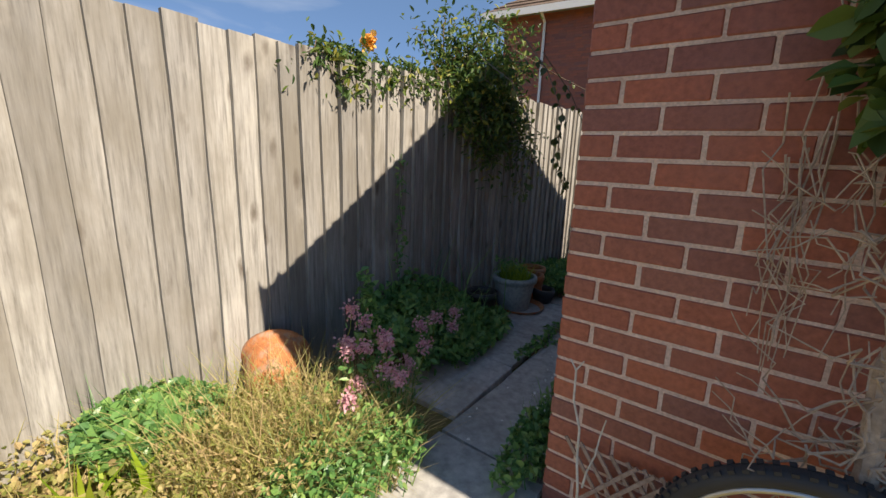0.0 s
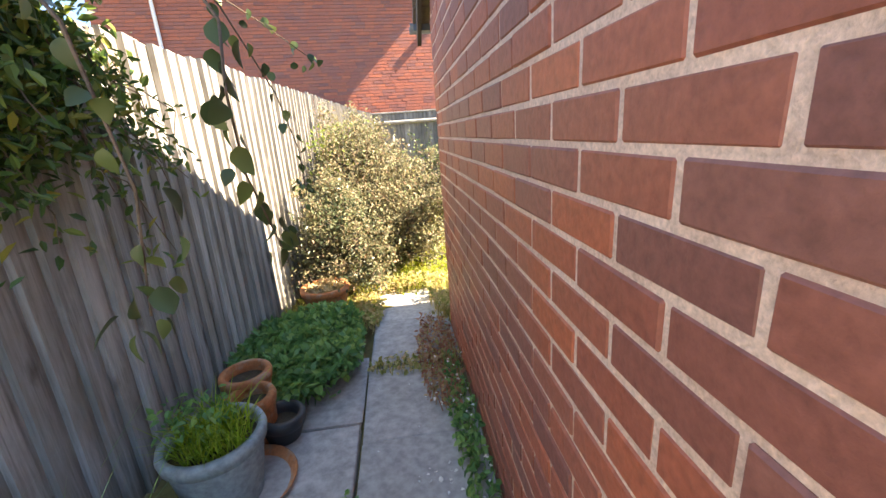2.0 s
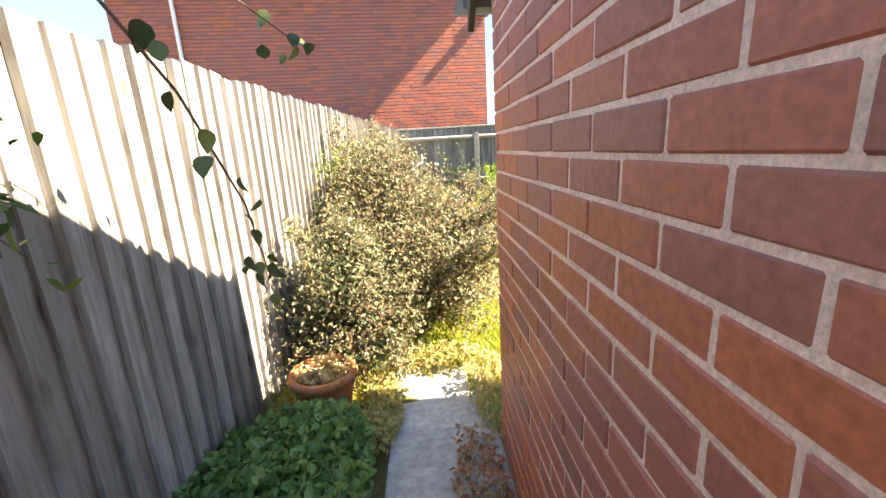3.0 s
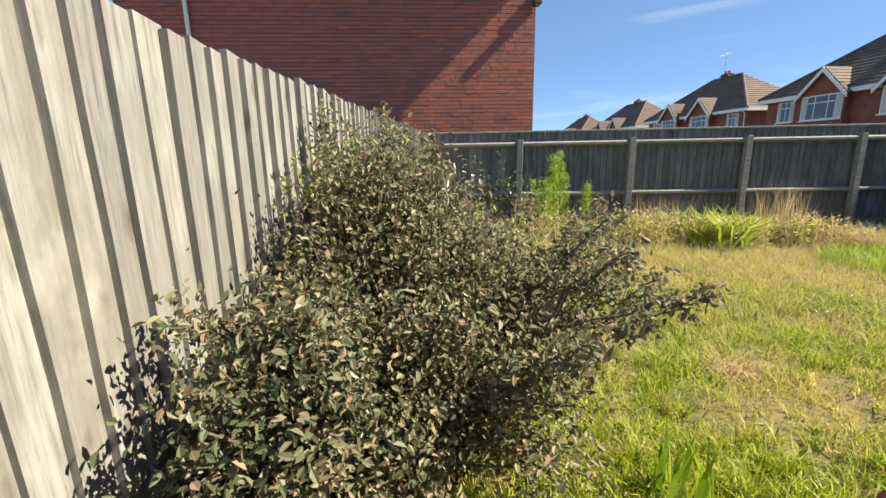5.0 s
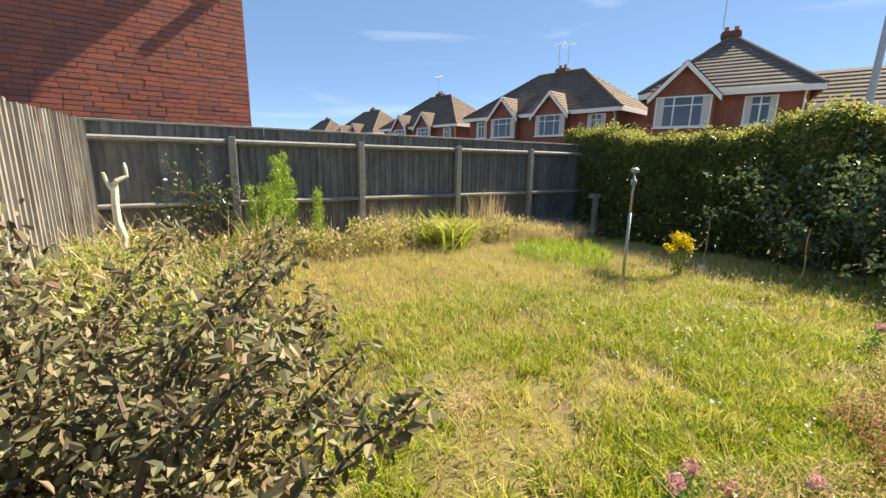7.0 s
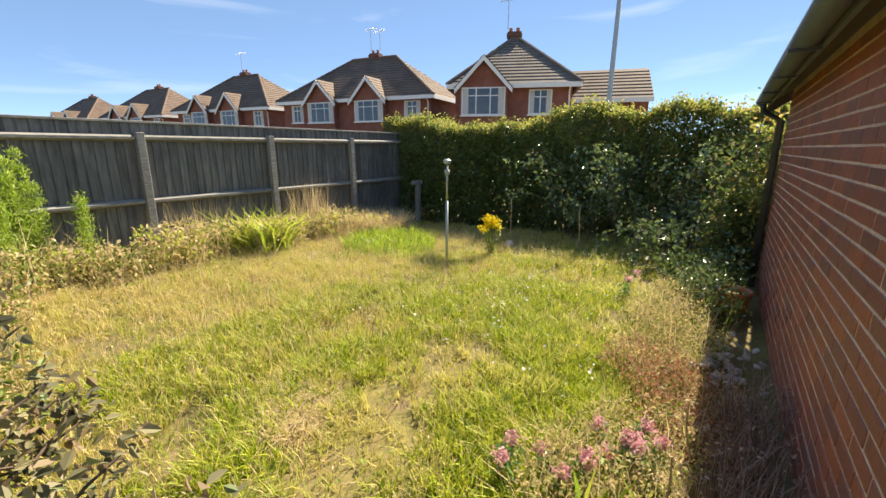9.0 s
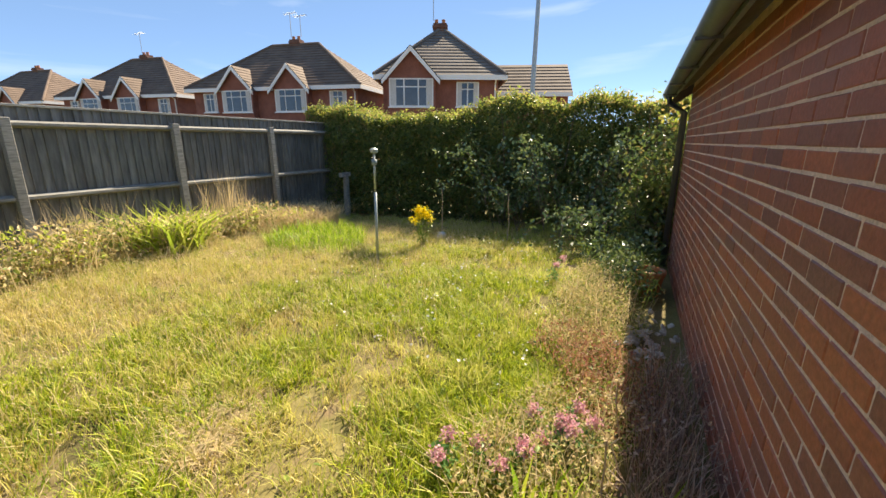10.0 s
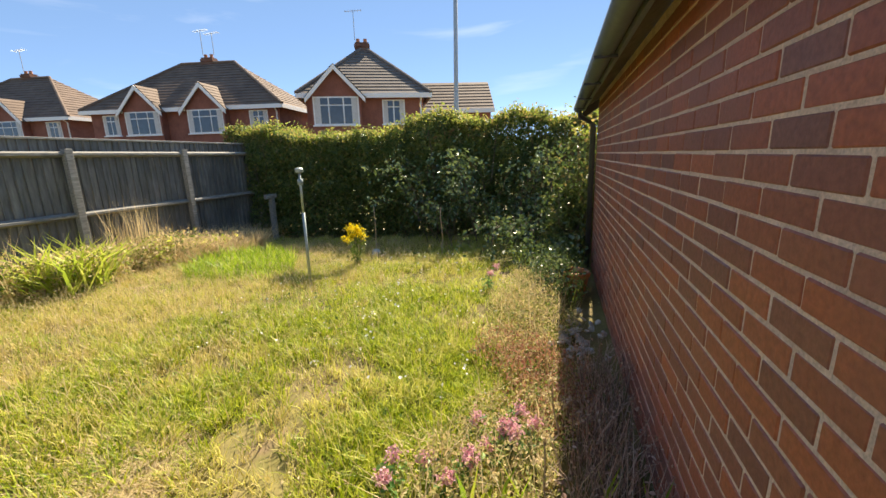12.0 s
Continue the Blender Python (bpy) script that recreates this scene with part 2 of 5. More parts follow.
def board_material():
    m, n, l, p = material("weathered_board", 0.9, 0, 0.3)
    rv = rand_value(n, l)
    r = ramp_of(n, [(0.0, (0.23, 0.22, 0.207)), (0.5, (0.31, 0.297, 0.28)), (1.0, (0.39, 0.375, 0.352))])
    l.new(rv, r.inputs[0])
    grain = noise_of(n, l, 6.0, 8, (9, 9, 0.55), "Object", rv, 0.72)
    g = ramp_of(n, [(0.3, (0.45, 0.44, 0.43)), (0.48, (0.95, 0.95, 0.95)), (0.7, (1.35, 1.35, 1.35))])
    l.new(grain, g.inputs[0])
    col = mix_of(n, l, 1.0, r.outputs[0], g.outputs[0], "MULTIPLY")
    # bleached and stained patches down each board
    s = ramp_of(n, [(0.4, (0, 0, 0)), (0.68, (0.8, 0.8, 0.8))])
    l.new(noise_of(n, l, 2.2, 5, (2, 2, 0.9), "Object", rv), s.inputs[0])
    col = mix_of(n, l, s.outputs[0], col, (0.21, 0.19, 0.16))
    s = ramp_of(n, [(0.56, (0, 0, 0)), (0.72, (0.75, 0.75, 0.75))])
    l.new(noise_of(n, l, 1.1, 5, (2, 2, 1.2), "Position"), s.inputs[0])
    col = mix_of(n, l, s.outputs[0], col, (0.52, 0.49, 0.44))
    # knots
    t, mp, v = n.new("ShaderNodeTexCoord"), n.new("ShaderNodeMapping"), n.new("ShaderNodeTexVoronoi")
    mul = n.new("ShaderNodeMath")
    mul.operation, mul.inputs[1].default_value = "MULTIPLY", 53.0
    mp.inputs["Scale"].default_value = (10, 3, 4.2)
    v.inputs["Scale"].default_value = 1.0
    l.new(rv, mul.inputs[0])
    l.new(mul.outputs[0], mp.inputs["Location"])
    l.new(t.outputs["Object"], mp.inputs[0])
    l.new(mp.outputs[0], v.inputs["Vector"])
    k = ramp_of(n, [(0.05, (0.85, 0.85, 0.85)), (0.17, (0.45, 0.45, 0.45)), (0.3, (0, 0, 0))])
    wob, few, keep = n.new("ShaderNodeMath"), n.new("ShaderNodeMath"), n.new("ShaderNodeMath")
    wob.operation, wob.inputs[1].default_value, wob.inputs[2].default_value = "MULTIPLY_ADD", 0.35, -0.17
    l.new(noise_of(n, l, 22, 3, (1, 1, 0.6), "Object", rv), wob.inputs[0])
    add = n.new("ShaderNodeMath")
    l.new(v.outputs["Distance"], add.inputs[0])
    l.new(wob.outputs[0], add.inputs[1])
    l.new(add.outputs[0], k.inputs[0])
    few.operation, few.inputs[1].default_value = "GREATER_THAN", 0.55
    l.new(v.outputs["Color"], few.inputs[0])
    keep.operation = "MULTIPLY"
    l.new(k.outputs[0], keep.inputs[0])
    l.new(few.outputs[0], keep.inputs[1])
    col = mix_of(n, l, keep.outputs[0], col, (0.10, 0.078, 0.06))
    l.new(col, p.inputs["Base Color"])
    bump_of(n, l, p, grain, 0.6, 0.005)
    return m


BOARD = board_material()
GREYBOARD = piecewise("grey_board", [(0.0, (0.15, 0.15, 0.145)), (0.5, (0.19, 0.188, 0.18)), (1.0, (0.235, 0.23, 0.22))], 0.3, 0.9, 4, (5, 5, 0.7), 0.5, blotch=(0.11, 0.112, 0.105))
GREYRAIL = piecewise("grey_rail", [(0.0, (0.24, 0.235, 0.22)), (1.0, (0.33, 0.32, 0.30))], 0.3, 0.9, 10, (0.8, 5, 5), 0.5)
SLAB = piecewise("paving_slab", [(0.0, (0.36, 0.35, 0.34)), (1.0, (0.46, 0.445, 0.425))], 0.22, 0.9, 22, bump=0.5, blotch=(0.19, 0.18, 0.155))
SOIL = stony("lawn_soil", [(0.3, (0.10, 0.085, 0.035)), (0.5, (0.20, 0.165, 0.06)), (0.7, (0.14, 0.14, 0.035))], 1.1, 0.95, 0.8, 40, dirt=(0.19, 0.135, 0.075))
LAWN = leafy("lawn_blades", [(0.0, (0.22, 0.33, 0.035)), (0.4, (0.33, 0.43, 0.055)), (0.75, (0.47, 0.48, 0.10)), (1.0, (0.62, 0.54, 0.20))], 0.6, 0.5,
             patch=[(0.0, (0.55, 0.50, 0.11)), (0.5, (0.66, 0.57, 0.19)), (0.8, (0.42, 0.45, 0.08)), (1.0, (0.74, 0.62, 0.28))], patch_scale=0.65)
STRAW = leafy("straw", [(0.0, (0.48, 0.37, 0.18)), (0.5, (0.62, 0.50, 0.28)), (1.0, (0.70, 0.55, 0.36))], 0.7, 0.35)
DRYGRASS = leafy("dry_grass", [(0.0, (0.22, 0.20, 0.04)), (0.4, (0.52, 0.45, 0.12)), (1.0, (0.78, 0.62, 0.27))], 0.6, 0.35)
TUFT = leafy("tuft_grass", [(0.0, (0.08, 0.14, 0.012)), (0.35, (0.25, 0.35, 0.02)), (0.7, (0.48, 0.54, 0.045)), (1.0, (0.70, 0.66, 0.12))], 0.5, 0.4)
LUSH = leafy("lush_grass", [(0.0, (0.15, 0.26, 0.02)), (0.6, (0.31, 0.44, 0.035)), (1.0, (0.52, 0.58, 0.08))], 0.5, 0.45)
FEATHER = leafy("feathery_leaf", [(0.0, (0.18, 0.30, 0.035)), (0.6, (0.34, 0.47, 0.07)), (1.0, (0.48, 0.56, 0.13))], 0.5, 0.45)
LIME = leafy("lime_leaf", [(0.0, (0.30, 0.40, 0.05)), (0.6, (0.48, 0.55, 0.08)), (1.0, (0.60, 0.62, 0.14))], 0.45, 0.5)
BUSHLEAF = leafy("bush_leaf", [(0.0, (0.08, 0.085, 0.05)), (0.35, (0.21, 0.20, 0.11)), (0.65, (0.36, 0.33, 0.19)), (0.85, (0.32, 0.21, 0.135)), (1.0, (0.20, 0.27, 0.12))], 0.55, 0.32, spec=0.35)
BUSHDARK = leafy("bush_dark_green", [(0.0, (0.06, 0.085, 0.045)), (0.5, (0.13, 0.16, 0.08)), (0.8, (0.22, 0.165, 0.10)), (1.0, (0.22, 0.25, 0.13))], 0.42, 0.3, spec=0.5)
BUSHGREEN = leafy("bush_green", [(0.0, (0.10, 0.17, 0.03)), (1.0, (0.26, 0.32, 0.06))], 0.45, 0.35)
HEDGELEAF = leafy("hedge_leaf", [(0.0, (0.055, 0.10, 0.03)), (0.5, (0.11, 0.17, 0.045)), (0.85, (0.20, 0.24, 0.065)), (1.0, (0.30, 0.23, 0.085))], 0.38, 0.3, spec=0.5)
# lighter, yellower hedge leaf: sunlight on the top is put into the colour
HEDGELIT = leafy("hedge_sunlit_leaf", [(0.0, (0.22, 0.30, 0.05)), (0.6, (0.38, 0.40, 0.09)), (1.0, (0.44, 0.31, 0.12))], 0.45, 0.5)
BRAMBLE = leafy("bramble_leaf", [(0.0, (0.06, 0.10, 0.035)), (0.6, (0.12, 0.18, 0.06)), (1.0, (0.24, 0.29, 0.12))], 0.25, 0.25, spec=0.9)
CLIMBLEAF = leafy("climber_leaf", [(0.0, (0.045, 0.09, 0.03)), (0.5, (0.08, 0.15, 0.035)), (0.85, (0.17, 0.23, 0.05)), (1.0, (0.33, 0.30, 0.06))], 0.4, 0.3)
DARKLEAF = leafy("dark_leaf", [(0.0, (0.04, 0.065, 0.03)), (0.6, (0.075, 0.11, 0.04)), (1.0, (0.16, 0.20, 0.06))], 0.4, 0.25)
IVY = leafy("ground_ivy_leaf", [(0.0, (0.085, 0.21, 0.07)), (0.6, (0.17, 0.35, 0.10)), (1.0, (0.30, 0.45, 0.13))], 0.38, 0.35, spec=0.5)
WEED = leafy("weed_leaf", [(0.0, (0.24, 0.29, 0.07)), (0.4, (0.44, 0.41, 0.15)), (0.7, (0.60, 0.50, 0.24)), (1.0, (0.56, 0.40, 0.22))], 0.6, 0.45)
REDWEED = leafy("red_weed_leaf", [(0.0, (0.34, 0.13, 0.08)), (0.5, (0.46, 0.24, 0.15)), (0.8, (0.52, 0.36, 0.20)), (1.0, (0.34, 0.34, 0.12))], 0.6, 0.35)
DRYBROWN = leafy("dry_stems", [(0.0, (0.20, 0.12, 0.10)), (0.6, (0.40, 0.27, 0.22)), (1.0, (0.58, 0.46, 0.38))], 0.8, 0.3)
PINK = leafy("pink_petal", [(0.0, (0.62, 0.28, 0.36)), (1.0, (0.76, 0.50, 0.52))], 0.6, 0.35)
YELLOW = leafy("yellow_petal", [(0.0, (0.80, 0.60, 0.02)), (1.0, (0.90, 0.76, 0.06))], 0.6, 0.3)
WHITE_PETAL = leafy("white_petal", [(0.0, (0.7, 0.7, 0.66)), (1.0, (0.85, 0.83, 0.8))], 0.6, 0.2)
ROSE = leafy("apricot_petal", [(0.0, (0.85, 0.45, 0.10)), (1.0, (0.9, 0.6, 0.2))], 0.6, 0.3)
BARK = stony("bark", [(0.3, (0.10, 0.075, 0.055)), (0.7, (0.20, 0.15, 0.11))], 9, 0.9, 0.8, 70)
PALETWIG = stony("pale_twig", [(0.3, (0.36, 0.27, 0.20)), (0.7, (0.55, 0.43, 0.33))], 9, 0.85, 0.5, 70)
BLEACHED = stony("bleached_wood", [(0.3, (0.5, 0.47, 0.42)), (0.7, (0.66, 0.62, 0.56))], 7, 0.85, 0.5, 60)
STONE = stony("pale_stone", [(0.3, (0.34, 0.31, 0.28)), (0.7, (0.55, 0.51, 0.46))], 8, 0.9, 0.5, 70)
TERRACOTTA = stony("terracotta", [(0.3, (0.42, 0.15, 0.06)), (0.7, (0.56, 0.22, 0.09))], 7, 0.85, 0.3, 60, dirt=(0.40, 0.27, 0.19))
BLUEPOT = stony("blue_grey_plastic", [(0.3, (0.25, 0.30, 0.31)), (0.7, (0.34, 0.40, 0.41))], 5, 0.5, 0.1, 40)
BLACKPOT = plain("black_plastic", (0.03, 0.03, 0.032), 0.5)
COMPOST = stony("compost", [(0.3, (0.05, 0.037, 0.025)), (0.7, (0.11, 0.08, 0.05))], 25, 0.95, 1.0, 90)
RUBBER = plain("tyre_rubber", (0.035, 0.035, 0.037), 0.7)
ALLOY = plain("dull_alloy", (0.55, 0.54, 0.52), 0.4, 0.9)
GALV = plain("galvanised_steel", (0.36, 0.41, 0.40), 0.5, 0.6, scale=30)
POLEGREY = plain("lamp_column_grey", (0.42, 0.45, 0.46), 0.55, 0.2)
DARKPLASTIC = plain("dark_gutter_plastic", (0.06, 0.062, 0.066), 0.4)
GUTTERGREY = plain("slate_grey_gutter", (0.12, 0.14, 0.155), 0.45)
TIMBERDARK = plain("dark_painted_timber", (0.05, 0.042, 0.036), 0.65)
SOFFIT = plain("pale_fascia", (0.30, 0.30, 0.29), 0.6)
WHITEPAINT = plain("white_paint", (0.8, 0.79, 0.77), 0.45, wear=0.05)
CURTAIN = plain("pale_curtain", (0.55, 0.54, 0.52), 0.8)
GLASS = plain("window_glass", (0.035, 0.045, 0.055), 0.06, 0.0, 0.8, wear=0.3, scale=3)
TILE = stony("brown_roof_tile", [(0.3, (0.125, 0.088, 0.068)), (0.7, (0.20, 0.142, 0.108))], 1.2, 0.8, 0.4, 18)
TILE_GREY = stony("grey_roof_tile", [(0.3, (0.135, 0.112, 0.096)), (0.7, (0.205, 0.172, 0.148))], 1.2, 0.8, 0.4, 18)
HOUSEBRICK = stony("house_brick", [(0.35, (0.23, 0.09, 0.066)), (0.65, (0.31, 0.125, 0.09))], 2.2, 0.9, 0.5, 25)
STACKBRICK = stony("sooty_brick", [(0.35, (0.14, 0.07, 0.05)), (0.65, (0.22, 0.11, 0.08))], 3, 0.9, 0.5, 25)
HOUSEJOINT = stony("house_mortar", [(0.3, (0.22, 0.10, 0.075)), (0.7, (0.30, 0.15, 0.11))], 3, 0.95, 0.4, 40)
TRELLIS = stony("old_lath", [(0.3, (0.30, 0.21, 0.17)), (0.7, (0.45, 0.34, 0.28))], 12, 0.9, 0.5, 80)

# ---- ground ----
def ground():
    def axis(lo, hi, step):
        fine = np.arange(lo, hi + 1e-6, step)
        far = np.array([2, 5, 10, 20, 40, 90, 200, 450, 1000, 2200])
        return np.concatenate([(lo - far)[::-1], fine, hi + far])
    xs, ys = axis(-3, 10, 0.1), axis(-3, 12, 0.1)
    V = []
    for y in ys:
        for x in xs:
            z = ground_z(x, y)
            if 0.1 < x < 9 and 3.2 < y < 10.5 or (y > 3.5 and -1.2 < x < 9 and y < 10.5):
                z += 0.05 * noise.noise((x * 0.9, y * 0.9, 3)) + 0.03 * noise.noise((x * 3, y * 3, 9))
            elif -2 < x < 0 and y < 3.6:
                z += -0.03 + 0.015 * noise.noise((x * 4, y * 4, 1))
            V.append((x, y, z))
    nx = len(xs)
    F = [(j * nx + i, j * nx + i + 1, (j + 1) * nx + i + 1, (j + 1) * nx + i) for j in range(len(ys) - 1) for i in range(nx - 1)]
    tagged(ob_of("ground", mesh_of("ground", V, F, SOIL, True)), "dry garden soil and thatch under the grass", "ground", kind="structure")


ground()

# ---- garage ----
COURSE, B0 = 0.075, 0.02


def brick_mesh(name, length, depth=0.1, height=0.065, seed=0):
    bm = bmesh.new()
    r = random.Random(seed)
    add_box(bm, (0, 0, 0), (length, depth, height))
    for v in bm.verts:
        v.co += Vector((r.uniform(-.0012, .0012), r.uniform(-.001, .001), r.uniform(-.0012, .0012)))
    bmesh.ops.bevel(bm, geom=bm.edges[:], offset=0.004, segments=1, affect="EDGES")
    me = bpy.data.meshes.new(name)
    bm.to_mesh(me)
    bm.free()
    me.materials.append(BRICK)
    return me


STRETCHER = [brick_mesh("brick", 0.215, seed=s) for s in range(4)]
HALF = [brick_mesh("brick", 0.1025, seed=10 + s) for s in range(3)]


def brick_wall(name, origin, along, inward, length, top, header_on, near, label):
    """A stretcher-bond wall of single bricks round a mortar core. along and inward are unit directions; top gives its height at a
    distance along it; near is the stretch whose bricks are parts of their own."""
    origin, along, inward = Vector(origin), Vector(along), Vector(inward)
    up = Vector((0, 0, 1))
    frame_m = Matrix((along, inward, up)).transposed().to_4x4()
    n = 24
    prof = [(.008 + (length - .016) * i / n, top(length * i / n)) for i in range(n + 1)]
    V = []
    for d in (0.004, 0.098):
        V += [origin + along * s + inward * d + up * (-0.15) for s, _ in prof] + [origin + along * s + inward * d + up * z for s, z in prof]
    k = n + 1
    F = []
    for i in range(n):
        F += [(i, i + 1, k + i + 1, k + i), (2 * k + i, 3 * k + i, 3 * k + i + 1, 2 * k + i + 1), (k + i, k + i + 1, 3 * k + i + 1, 3 * k + i)]
    F += [(0, k, 3 * k, 2 * k), (n, 2 * k + n, 3 * k + n, k + n)]
    wall = tagged(ob_of(name, mesh_of(name, V, F, MORTAR)), label, "wall", kind="structure")
    r = random.Random(name)
    spots = []
    c = -1
    while B0 + c * COURSE < 3.2:
        z = B0 + c * COURSE
        # every other course the end of the adjoining wall's brick fills the corner
        s = 0.1125 if c % 2 == header_on else 0.0
        lens = []
        while s < length - 0.02:
            L = lens.pop() if lens else 0.215
            L = min(L, length - s)
            if z + 0.06 < min(top(s), top(s + L)):
                spots.append((s, z, L))
            s += L + 0.01
        c += 1
    spots.sort(key=lambda q: abs(q[0] - near[0]) * near[2] + abs(q[1] - near[1]))
    rest_v, rest_f = [], []
    for i, (s, z, L) in enumerate(spots):
        me = r.choice(STRETCHER) if L > 0.2 else r.choice(HALF)
        out = r.uniform(-0.0015, 0.002)
        m = Matrix.Translation(origin + along * s + inward * out + up * (z + 0.005)) @ frame_m
        if L < 0.2 and abs(L - 0.1025) > 0.01:
            m = m @ Matrix.Diagonal((L / 0.1025, 1, 1, 1))
        if i < 300:
            ob = new("brick", me)
            ob.parent = wall
            ob.matrix_local = m
        else:
            base = len(rest_v)
            rest_v += [m @ v.co for v in me.vertices]
            rest_f += [tuple(base + q for q in p.vertices) for p in me.polygons]
    if rest_f:
        tagged(ob_of("brickwork", mesh_of("brickwork", rest_v, rest_f, BRICK), wall), kind="stuff")
    return wall


def gable(s):
    return EAVE + (RIDGE - 0.12 - EAVE) * (1 - abs(s / YB * 2 - 1))


def garage():
    flat = lambda s: EAVE + 0.09
    brick_wall("wall_west", (0, 0, 0), (0, 1, 0), (1, 0, 0), YB, gable, 0, (1.5, 1.2, 0.6), "red brick garage side wall in stretcher bond with pale mortar")
    brick_wall("wall_south", (0, 0, 0), (1, 0, 0), (0, 1, 0), 3.0, flat, 1, (0, 1.0, 1.0), "red brick garage front wall with weathered dark headers")
    brick_wall("wall_north", (0, YB, 0), (1, 0, 0), (0, -1, 0), GX, flat, 0, (1.0, 1.2, 0.5), "shaded red brick garage back wall with pale mortar")
    part("wall_east", boxed((GX - 0.1, 0.1, -0.3), (GX, YB - 0.1, EAVE)), MORTAR)["kind"] = "structure"
    part("wall_south_plain", boxed((3.0, 0.002, -0.3), (GX, 0.1, EAVE)), MORTAR)["kind"] = "structure"
    roof = empty("garage_roof", GX / 2, YB / 2, EAVE, 0, "dark tiled gable roof of the garage with slate grey gutters", "roof")
    over, x0, x1 = 0.2, -0.09 - GX / 2, GX / 2 + 0.12
    hy = YB / 2
    for sgn in (-1, 1):
        e = Vector((0, sgn * (hy + over), -(RIDGE - EAVE) * over / hy + 0.10))
        p = Vector((0, 0, RIDGE - EAVE + 0.08))
        bm = bmesh.new()
        n = 14
        for i in range(n):
            a, b = e.lerp(p, i / n), e.lerp(p, (i + 1.15) / n if i < n - 1 else 1)
            vs = [bm.verts.new(q) for q in ((x0, a.y, a.z + .03), (x1, a.y, a.z + .03), (x1, b.y, b.z + .012), (x0, b.y, b.z + .012),
                                            (x0, a.y, a.z), (x1, a.y, a.z), (x1, b.y, b.z - .01), (x0, b.y, b.z - .01))]
            for f in ((0, 1, 2, 3), (7, 6, 5, 4), (0, 4, 5, 1), (2, 6, 7, 3), (1, 5, 6, 2), (3, 7, 4, 0)):
                bm.faces.new([vs[k] for k in f])
        part("roof_slope", bm, TILE_GREY, roof)
        # fascia and gutter along the open eave
        ye = sgn * (hy + 0.16)
        part("fascia", boxed((x0, min(ye, ye + sgn * .02), -0.05), (x1, max(ye, ye + sgn * .02), 0.035)), GUTTERGREY, roof, "slate grey painted fascia board")
        bm = bmesh.new()
        yc = sgn * (hy + 0.235)
        k = 10
        ring = []
        for x in (x0 - 0.02, x1 + 0.05):
            ring.append([bm.verts.new((x, yc + 0.055 * math.cos(math.pi * (1 + j / k)), 0.0 + 0.055 * math.sin(math.pi * (1 + j / k)))) for j in range(k + 1)]
                        + [bm.verts.new((x, yc + 0.05 * math.cos(math.pi * (2 - j / k)), 0.0 + 0.05 * math.sin(math.pi * (2 - j / k)))) for j in range(k + 1)])
        m = len(ring[0])
        for j in range(m):
            bm.faces.new((ring[0][j], ring[0][(j + 1) % m], ring[1][(j + 1) % m], ring[1][j]))
        bm.faces.new(ring[0])
        bm.faces.new(ring[1])
        part("gutter", bm, GUTTERGREY, roof, "slate grey half-round gutter", True)
        for xb in np.arange(x0 + 0.3, x1, 0.9):
            part("gutter_bracket", boxed((xb, min(yc - .06, yc + .06), -0.065), (xb + .02, max(yc - .06, yc + .06), -0.05)), DARKPLASTIC, roof)
        # bargeboards on both gable ends
        for xb in (x0 + 0.02, x1 - 0.04):
            bm = bmesh.new()
            d0, d1 = Vector((xb, e.y - sgn * .02, e.z - .1)), Vector((xb, 0, p.z - .1))
            vs = []
            for dx in (0, 0.025):
                for q, h in ((d0, 0), (d1, 0), (d1, .11), (d0, .11)):
                    vs.append(bm.verts.new(q + Vector((dx, 0, h))))
            for f in ((0, 1, 2, 3), (7, 6, 5, 4), (0, 4, 5, 1), (1, 5, 6, 2), (2, 6, 7, 3), (3, 7, 4, 0)):
                bm.faces.new([vs[i] for i in f])
            part("bargeboard", bm, TIMBERDARK, roof, "dark stained timber bargeboard")
    # swan neck of the downpipe at the far end of the back gutter
    part("downpipe", add_tube(bmesh.new(), [(GX / 2 - .1, hy + .235, -.04), (GX / 2 - .1, hy + .22, -.12), (GX / 2 - .1, hy + .06, -.22), (GX / 2 - .1, hy + .05, -2.0)], .034, .034, 10), DARKPLASTIC, roof, "", True)


garage()

# ---- paving ----
def paving():
    pav = empty("pavement", -0.55, 1.2, 0, 0, "worn grey concrete slab path with weedy joints", "path", kind="structure")
    r = random.Random(3)
    me = []
    for s in range(4):
        bm = boxed((-.27, -.312, -.05), (.27, .312, 0), 0.006)
        for v in bm.verts:
            v.co += Vector((r.uniform(-.006, .006), r.uniform(-.006, .006), r.uniform(-.002, .002)))
        mm = bpy.data.meshes.new("paving_slab")
        bm.to_mesh(mm)
        bm.free()
        mm.materials.append(SLAB)
        me.append(mm)
    for k in range(-4, 6):
        for c, x in enumerate((-0.28, -0.835)):
            if c and (k > 3 or k < 0):
                continue
            ob = new("paving_slab", me[(k + c) % 4])
            ob.parent = pav
            ob.matrix_parent_inverse = pav.matrix_world.inverted()
            ob.matrix_basis = pose(x + r.uniform(-.008, .008), 0.405 + 0.63 * k + (0.13 if c else 0), 0.008 + r.uniform(-.012, .012), r.uniform(-.8, .8), r.uniform(-.8, .8), r.uniform(-.8, .8))


paving()


